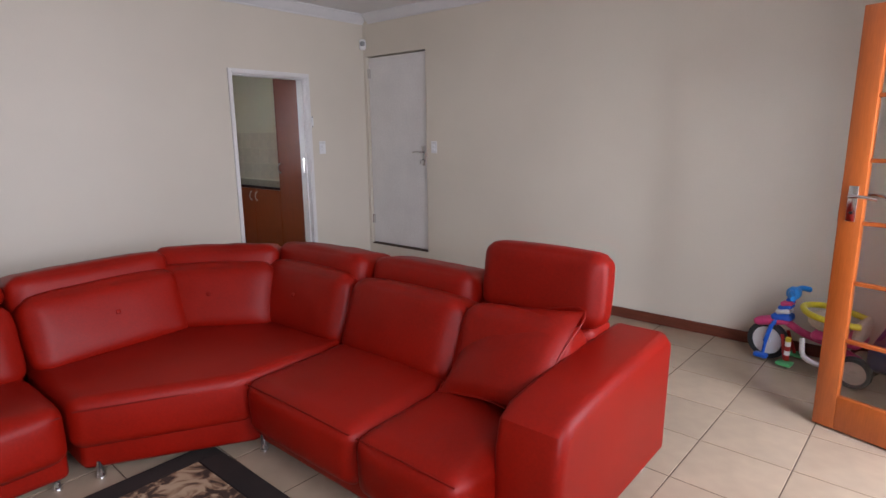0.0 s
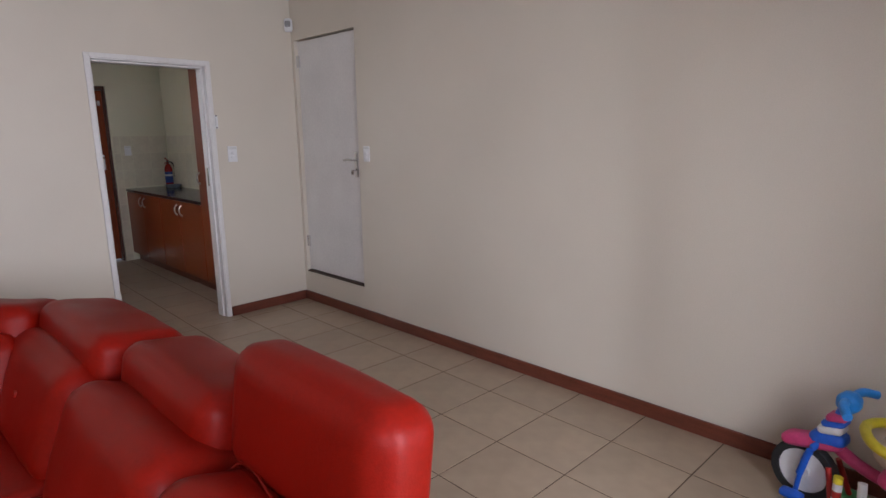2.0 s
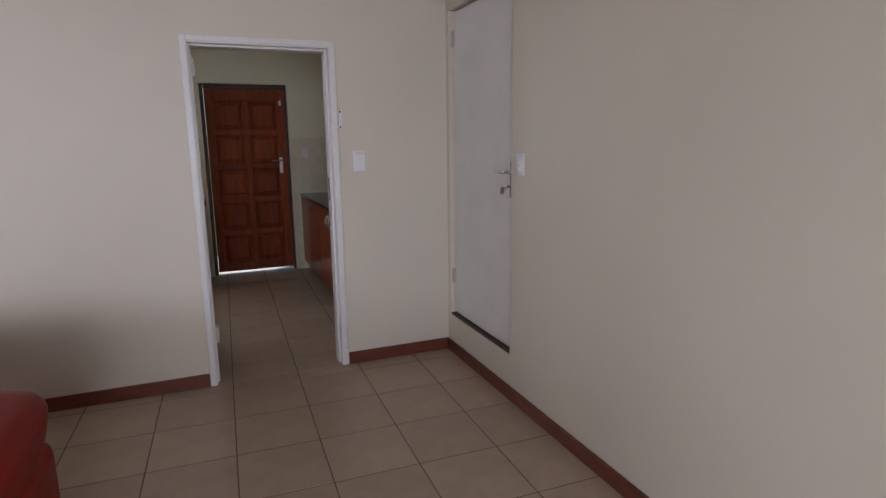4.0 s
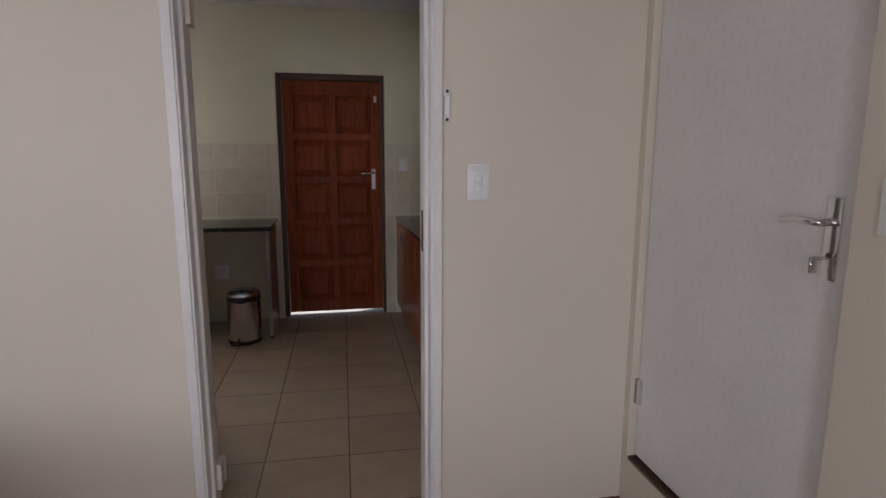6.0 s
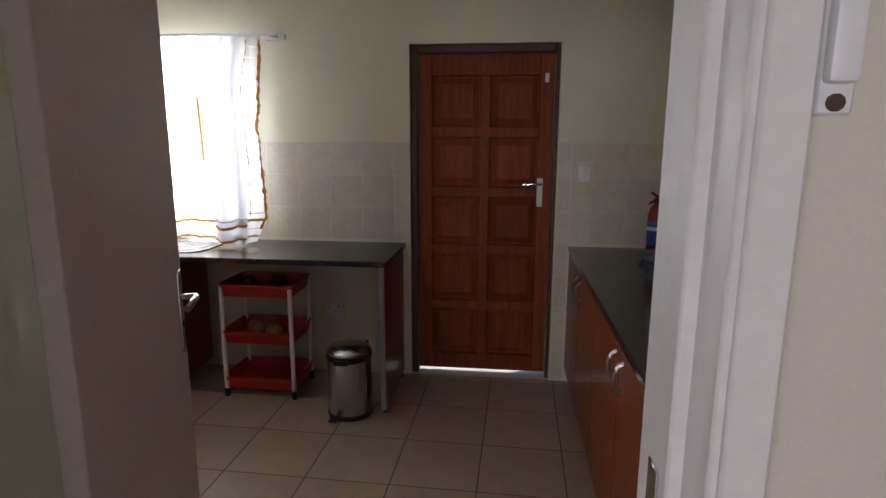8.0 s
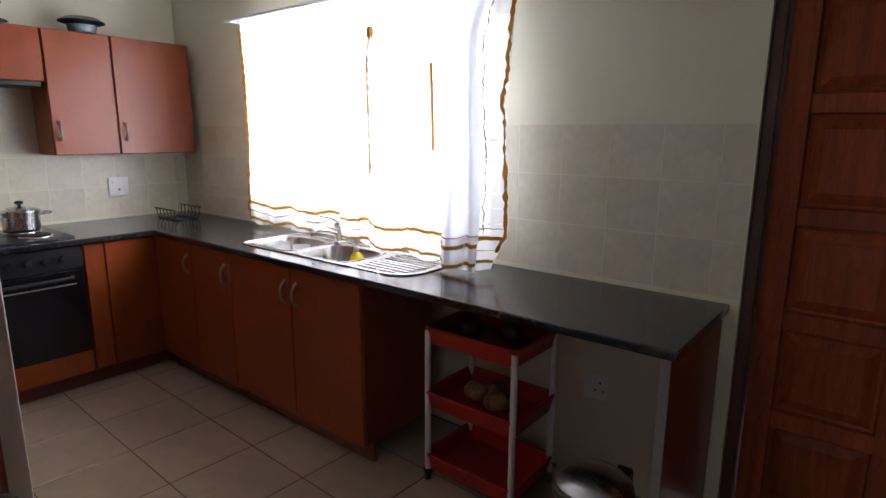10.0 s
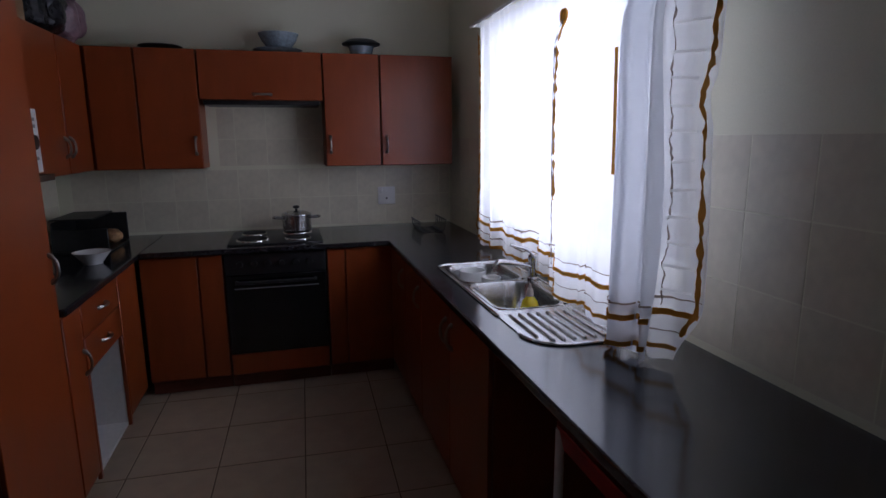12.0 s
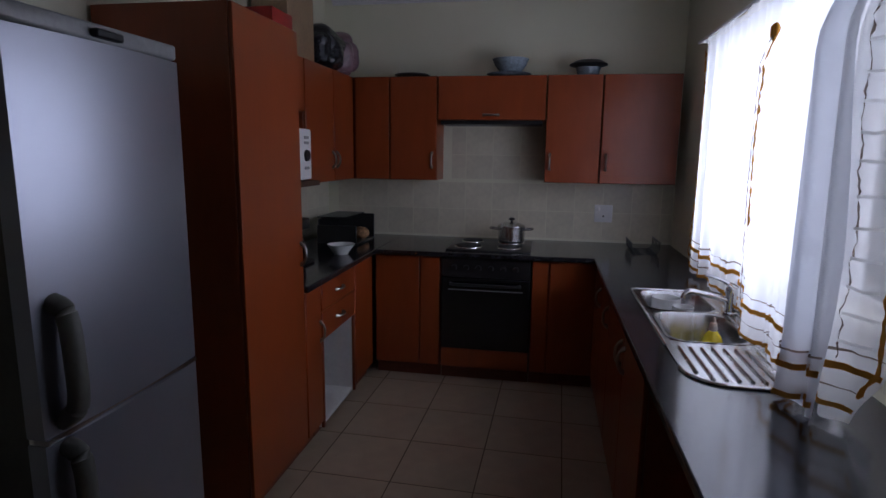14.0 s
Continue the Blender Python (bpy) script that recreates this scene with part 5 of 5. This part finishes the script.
def pedal_bin():
    x, y = -1.81, 2.575
    b = thing("pedal_bin", (x, y, 0), "stainless steel pedal bin with a black rim", "bin")
    part("body", lathe([(0, 0.022), (0.122, 0.022), (0.124, 0.03), (0.124, 0.355), (0, 0.355)], (x, y, 0), 36), STEEL, b)
    part("base_ring", lathe([(0, 0.001), (0.128, 0.001), (0.130, 0.02), (0.124, 0.03), (0, 0.03)], (x, y, 0), 36), BLACK, b)
    part("rim", lathe([(0.126, 0.340), (0.131, 0.345), (0.131, 0.372), (0.126, 0.378), (0, 0.378)], (x, y, 0), 36), BLACK, b)
    part("lid", lathe([(0.127, 0.379), (0.126, 0.390), (0.10, 0.412), (0.05, 0.424), (0, 0.427)], (x, y, 0), 36), STEEL, b, "domed steel lid")
    part("pedal", box(x - 0.085, x - 0.035, y - 0.165, y - 0.12, 0.012, 0.024, 0.004, 1, None), BLACK, b)
    part("hinge_box", box(x + 0.03, x + 0.085, y + 0.09, y + 0.135, 0.33, 0.40, 0.006), BLACK, b)
    part("carry_handle", box(x - 0.05, x + 0.03, y - 0.138, y - 0.128, 0.335, 0.365, 0.003), BLACK, b)


pedal_bin()


def socket(name, m, w, label, pins):
    s = thing(name, m.translation, label, "socket")
    part("cover_plate", box(-w / 2, w / 2, 0.0005, 0.010, -w / 2, w / 2, 0.004, 2, m), PLASTIC, s)
    for x, z, r in pins:
        part("pin_hole", tube([m @ Vector((x, 0.009, z)), m @ Vector((x, 0.0108, z))], r), BLACK, s)
    part("rocker", cushion(0.02, 0.010, 0.03, 0.004, m @ pose(w * 0.3, 0.012, w * 0.28), 0.001, 3), PLASTIC, s)


socket("wall_socket", pose(-2.06, 3.154, 0.44, 0, 0, 180), 0.115, "white three-pin wall socket under the worktop", ((-0.02, 0.02, 0.005), (-0.035, -0.015, 0.004), (0.0, -0.015, 0.004)))
socket("wall_socket", pose(-5.441, 2.655, 1.12, 0, 0, -90), 0.13, "white stove isolator switch on the tiles", ((0.0, -0.02, 0.007),))


def extinguisher():
    x, y = -0.06, 3.03
    e = thing("fire_extinguisher", (x, y, 0.902), "small red fire extinguisher with a dark label on the worktop", "fire extinguisher")
    part("cylinder", lathe([(0, 0.903), (0.042, 0.903), (0.045, 0.91), (0.045, 1.12), (0.038, 1.155), (0.025, 1.18), (0.018, 1.19), (0, 1.19)], (x, y, 0), 26), ENAMELRED, e)
    part("label_band", lathe([(0.0455, 0.95), (0.0462, 0.951), (0.0462, 1.09), (0.0455, 1.091)], (x, y, 0), 26), LABELBLUE, e, "dark blue label")
    part("print_bar", lathe([(0.0464, 1.035), (0.0468, 1.036), (0.0468, 1.055), (0.0464, 1.056)], (x, y, 0), 26), PLASTIC, e, "white printed bar")
    part("base_skirt", lathe([(0.0465, 0.9035), (0.048, 0.905), (0.048, 0.93), (0.046, 0.932)], (x, y, 0), 26), BLACK, e)
    part("valve", lathe([(0, 1.188), (0.016, 1.188), (0.016, 1.225), (0, 1.228)], (x, y, 0), 14), BLACK, e)
    part("lever", tube(arc([(x + 0.01, y + 0.005, 1.225), (x - 0.02, y - 0.02, 1.245), (x - 0.05, y - 0.07, 1.262)], 5), 0.008), ENAMELRED, e, "red squeeze lever")
    part("grip", tube(arc([(x + 0.01, y, 1.205), (x - 0.03, y - 0.03, 1.205), (x - 0.06, y - 0.075, 1.20)], 5), 0.008), ENAMELRED, e)
    part("hose", tube(arc([(x + 0.014, y, 1.21), (x + 0.045, y - 0.02, 1.20), (x + 0.066, y - 0.03, 1.13), (x + 0.064, y - 0.03, 1.02)], 5), 0.009), BLACK, e)


extinguisher()
solid("glass_dish", lathe([(0, 0.903), (0.07, 0.903), (0.10, 0.94), (0.095, 0.94), (0.066, 0.91), (0, 0.91)], (-0.10, 2.80, 0), 28), PALEGLASS, "clear glass dish on the side worktop", "dish", (-0.10, 2.80, 0.903))


def microwave():
    m = thing("microwave", (-4.0, 0.76, 1.386), "white microwave with a round dial on the shelf", "microwave")
    part("case", box(-4.27, -3.80, 0.59, 0.925, 1.392, 1.68, 0.008, 2), PLASTIC, m)
    part("door", box(-4.13, -3.802, 0.926, 0.944, 1.396, 1.676, 0.005, 2), PLASTIC, m)
    part("door_window", box(-4.09, -3.84, 0.9445, 0.947, 1.43, 1.64, 0.002), GREYP, m, "grey mesh window")
    part("control_panel", box(-4.268, -4.132, 0.926, 0.942, 1.396, 1.676, 0.004, 2), PLASTIC, m)
    part("dial", lathe([(0, 0), (0.034, 0), (0.031, 0.012), (0, 0.014)], (0, 0, 0), 24, pose(-4.20, 0.942, 1.53, -90, 0, 0)), BLACK, m, "black dial")
    for z in (1.46, 1.60, 1.63):
        part("button", box(-4.23, -4.17, 0.942, 0.946, z - 0.008, z + 0.008, 0.002), GREYP, m)
    for x in (-4.22, -3.85):
        part("foot", tube([(x, 0.85, 1.386), (x, 0.85, 1.393)], 0.014), BLACK, m)
    m.location.x += 0.07


microwave()
solid("power_cord", tube(arc([(-4.31, 0.72, 1.354), (-4.36, 0.66, 1.24), (-4.33, 0.60, 1.12), (-4.22, 0.575, 1.05)], 8), 0.005, 6), BLACK, "thin dark power cord hanging behind the coffee maker", "cord", (-4.31, 0.72, 1.05))

cm = thing("coffee_maker", (-4.12, 0.80, 0.903), "black coffee maker on the worktop", "coffee maker")
part("body", join(box(-4.21, -4.03, 0.68, 0.78, 0.92, 1.17, 0.012, 2), box(-4.21, -4.03, 0.78, 0.92, 1.105, 1.17, 0.012, 2)), BLACK, cm)
part("base", box(-4.22, -4.02, 0.67, 0.94, 0.903, 0.922, 0.005), BLACK, cm)
part("jug", lathe([(0, 0.924), (0.055, 0.924), (0.062, 0.98), (0.05, 1.05), (0.04, 1.08), (0, 1.085)], (-4.12, 0.86, 0), 22), BLACKGLASS, cm, "dark glass jug")

bb = thing("bread_bin", (-5.05, 0.86, 0.903), "dark bread bin with loaves, its lid open", "bread bin")
part("tray", join(box(-5.23, -4.83, 0.70, 1.00, 0.903, 0.915, 0.003), box(-5.23, -5.215, 0.70, 1.00, 0.915, 1.09, 0.003), box(-4.845, -4.83, 0.70, 0.99, 0.915, 1.04, 0.003), box(-5.215, -4.845, 0.70, 0.71, 0.915, 1.08, 0.003)), BLACK, bb)
part("lid", box(-5.23, -4.83, 0.70, 0.92, 1.091, 1.10, 0.003), BLACK, bb)
for i, (x, y) in enumerate(((-5.10, 0.80), (-4.98, 0.88), (-5.12, 0.93), (-4.92, 0.80))):
    solid("bread_roll", cushion(0.11, 0.09, 0.075, 0.034, pose(x, y, 0.954, 0, 0, 35 * i), 0.008, 7, 0.004), BREAD, "golden bread roll in the bread bin", "bread", (x, y, 0.916), "bread rolls")
solid("white_bowl", lathe([(0, 0.903), (0.045, 0.903), (0.048, 0.912), (0.085, 0.96), (0.09, 0.968), (0.084, 0.967), (0.045, 0.918), (0, 0.914)], (-4.50, 1.0, 0), 28), CERAMIC, "white ceramic bowl on the worktop", "bowl", (-4.5, 1.0, 0.903))
dr = thing("dish_rack", (-5.1, 2.95, 0.903), "small dark wire dish rack on the worktop", "dish rack")
for k in range(6):
    part("wire", tube(arc([(-5.22 + k * 0.05, 2.86, 0.975), (-5.21 + k * 0.05, 2.88, 0.91), (-5.21 + k * 0.05, 3.02, 0.91), (-5.22 + k * 0.05, 3.04, 0.985)], 4), 0.003, 6), BLACK, dr)
part("frame", join(tube([(-5.24, 2.86, 0.975), (-4.95, 2.86, 0.975)], 0.004, 6), tube([(-5.24, 3.04, 0.985), (-4.95, 3.04, 0.985)], 0.004, 6), tube([(-5.24, 2.88, 0.907), (-4.95, 2.88, 0.907)], 0.004, 6), tube([(-5.24, 3.02, 0.907), (-4.95, 3.02, 0.907)], 0.004, 6)), BLACK, dr)

# on top of the wall cupboards
gb = thing("glass_bowl", (-5.30, 1.99, 2.091), "clear glass bowl on a plate on the wall cupboards", "bowl")
part("bowl", lathe([(0, 2.105), (0.06, 2.105), (0.11, 2.17), (0.13, 2.215), (0.124, 2.215), (0.10, 2.165), (0.05, 2.115), (0, 2.113)], (-5.29, 2.0, 0), 30), PALEGLASS, gb)
part("plate", lathe([(0, 2.091), (0.10, 2.091), (0.16, 2.112), (0.155, 2.115), (0.09, 2.098), (0, 2.098)], (-5.29, 1.99, 0), 30), PALEGLASS, gb)
db = thing("dark_dish", (-5.30, 2.54, 2.091), "dark rimmed glass dish on the wall cupboards", "dish")
part("bowl", lathe([(0, 2.091), (0.07, 2.091), (0.085, 2.15), (0.08, 2.15), (0.06, 2.10), (0, 2.099)], (-5.29, 2.54, 0), 28), PALEGLASS, db)
part("lid", lathe([(0.085, 2.151), (0.13, 2.165), (0.13, 2.172), (0.09, 2.195), (0.02, 2.20), (0, 2.20)], (-5.29, 2.54, 0), 28), BLACK, db, "dark lid")
solid("black_plate", lathe([(0, 2.091), (0.08, 2.091), (0.13, 2.112), (0.125, 2.117), (0.07, 2.10), (0, 2.10)], (-5.29, 1.28, 0), 28), BLACK, "black plate on the wall cupboards", "plate", (-5.29, 1.28, 2.091))
cb = thing("cardboard_box", (-4.35, 0.72, 2.091), "tall brown cardboard box on the wall cupboards", "box")
part("carton", box(-4.62, -4.25, 0.575, 0.80, 2.092, 2.52, 0.003), CARD, cb)
rb = thing("small_carton", (-4.12, 0.76, 2.091), "red and black printed carton on the wall cupboards", "box")
part("carton", box(-4.22, -3.98, 0.66, 0.84, 2.092, 2.30, 0.002), ENAMELRED, rb)
part("print_bar", box(-4.218, -3.982, 0.8405, 0.842, 2.125, 2.16), PLASTIC, rb, "white printed bar")
part("print_band", box(-4.219, -3.981, 0.8402, 0.8412, 2.095, 2.122), BLACK, rb, "black band")
solid("plastic_bag", cushion(0.34, 0.26, 0.26, 0.09, pose(-4.86, 0.74, 2.215, 0, 0, 10), 0.03, 14, 0.03), BAG, "crumpled black plastic bag on the wall cupboards", "bag", (-4.86, 0.74, 2.091))
solid("plastic_bag", cushion(0.22, 0.20, 0.24, 0.07, pose(-5.10, 0.80, 2.225, 0, 8, 30), 0.03, 12, 0.03), LILAC, "crumpled mauve plastic bag on the wall cupboards", "bag", (-5.10, 0.80, 2.091))


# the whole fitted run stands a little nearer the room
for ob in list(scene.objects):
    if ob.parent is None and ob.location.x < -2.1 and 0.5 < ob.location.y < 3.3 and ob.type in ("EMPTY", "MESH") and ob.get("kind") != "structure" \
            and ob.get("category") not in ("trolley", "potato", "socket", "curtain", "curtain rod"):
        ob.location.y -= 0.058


# ---- tiles ----
def tile_mesh(name, w, h, t, bev, material):
    bm = bmesh.new()
    lo = [bm.verts.new((x, y, 0)) for x, y in ((-w / 2, -h / 2), (w / 2, -h / 2), (w / 2, h / 2), (-w / 2, h / 2))]
    mid = [bm.verts.new((v.co.x, v.co.y, t - bev)) for v in lo]
    top = [bm.verts.new((v.co.x * (1 - 2 * bev / w), v.co.y * (1 - 2 * bev / h), t)) for v in lo]
    for s, q in ((lo, mid), (mid, top)):
        for k in range(4):
            bm.faces.new((s[k], s[(k + 1) % 4], q[(k + 1) % 4], q[k]))
    bm.faces.new(top)
    return finish(bm, name, material, False)


MESHES = {}


def lay_tile(parent, w, h, m, material, t=0.005, bev=0.0015):
    key = (round(w, 3), round(h, 3), material.name)
    if key not in MESHES:
        MESHES[key] = tile_mesh("tile", w, h, t, bev, material)
    ob = new("tile", MESHES[key])
    ob.parent = parent
    ob.matrix_basis = Matrix.Translation(-BASE[parent]) @ m
    return ob


P, GAP = 0.403, 0.006
GX, GY, TURN = -1.09, -0.15, -1.4   # one joint crossing, and how far the grid is turned from the walls
GRID = pose(0, 0, 0, 0, 0, TURN)


def floor_tiles(parent, x0, x1, y0, y1, skip=lambda x, y: False):
    k = math.tan(radians(-TURN))
    for i in range(-18, 6):
        for j in range(-16, 11):
            a, b, c, d = GX + i * P, GX + (i + 1) * P, GY + j * P, GY + (j + 1) * P
            xm, ym = (a + b) / 2, (c + d) / 2
            a, b = max(x0 - k * ym - 0.004, a), min(x1 - k * ym + 0.004, b)
            c, d = max(y0 + k * xm - 0.004, c), min(y1 + k * xm + 0.004, d)
            if b - a < 0.03 or d - c < 0.03:
                continue
            m = GRID @ pose((a + b) / 2, (c + d) / 2, -0.0035)
            if not skip(m.translation.x, m.translation.y):
                lay_tile(parent, b - a - GAP, d - c - GAP, m, TILE)


floor_tiles(floor_living, -6.8, 0.0, -5.42, 0.0)
floor_tiles(floor_kitchen, -5.44, 0.0, 0.003, 3.153, lambda x, y: y < 0.5 and x < -2.2)


def wall_tiles(parent, put, rot, a0, a1, z0, z1, start, size=0.2075, ztop=1.54):
    """Square tiles on a wall; put maps (along, up) to a place."""
    k0, k1 = math.floor((a0 - start) / size), math.ceil((a1 - start) / size)
    for k in range(k0, k1):
        for j in range(12):
            a, b = max(a0, start + k * size), min(a1, start + (k + 1) * size)
            d, c = min(z1, ztop - (j - 2) * size), max(z0, ztop - (j - 1) * size)
            if b - a < 0.02 or d - c < 0.02:
                continue
            lay_tile(parent, b - a - 0.0045, d - c - 0.0045, Matrix.Translation(put((a + b) / 2, (c + d) / 2)) @ rot, WTILE, 0.006, 0.0005)


north, west, east, south = pose(0, 0, 0, 90, 0, 0), pose(0, 0, 0, 90, 0, 90), pose(0, 0, 0, 90, 0, -90), pose(0, 0, 0, 90, 0, 180)
wall_tiles(wall_north, lambda a, z: (a, 3.1602, z), north, -2.72, -1.549, 0.905, 1.54, -2.069)
wall_tiles(wall_north, lambda a, z: (a, 3.1602, z), north, -5.444, -2.72, 0.905, 1.048, -2.069)
wall_tiles(wall_north, lambda a, z: (a, 3.1602, z), north, -5.444, -4.45, 1.05, 1.54, -2.069)
wall_tiles(wall_north, lambda a, z: (a, 3.1602, z), north, -0.634, -0.551, 0.005, 1.54, -0.42)
wall_tiles(wall_north, lambda a, z: (a, 3.1602, z), north, -0.549, -0.008, 0.905, 1.54, -0.42)
wall_tiles(wall_west_k, lambda a, z: (-5.4552, a, z), west, 0.56, 3.146, 0.905, 1.352, 0.575)
wall_tiles(wall_west_k, lambda a, z: (-5.4552, a, z), west, 1.50, 2.26, 1.356, 1.782, 0.575)
wall_tiles(wall_east_k, lambda a, z: (0.0052, a, z), east, 0.945, 3.146, 0.905, 1.54, 0.94)
wall_tiles(wall_south_k, lambda a, z: (a, 0.4868, z), south, -5.44, -3.53, 0.905, 1.352, -5.44)
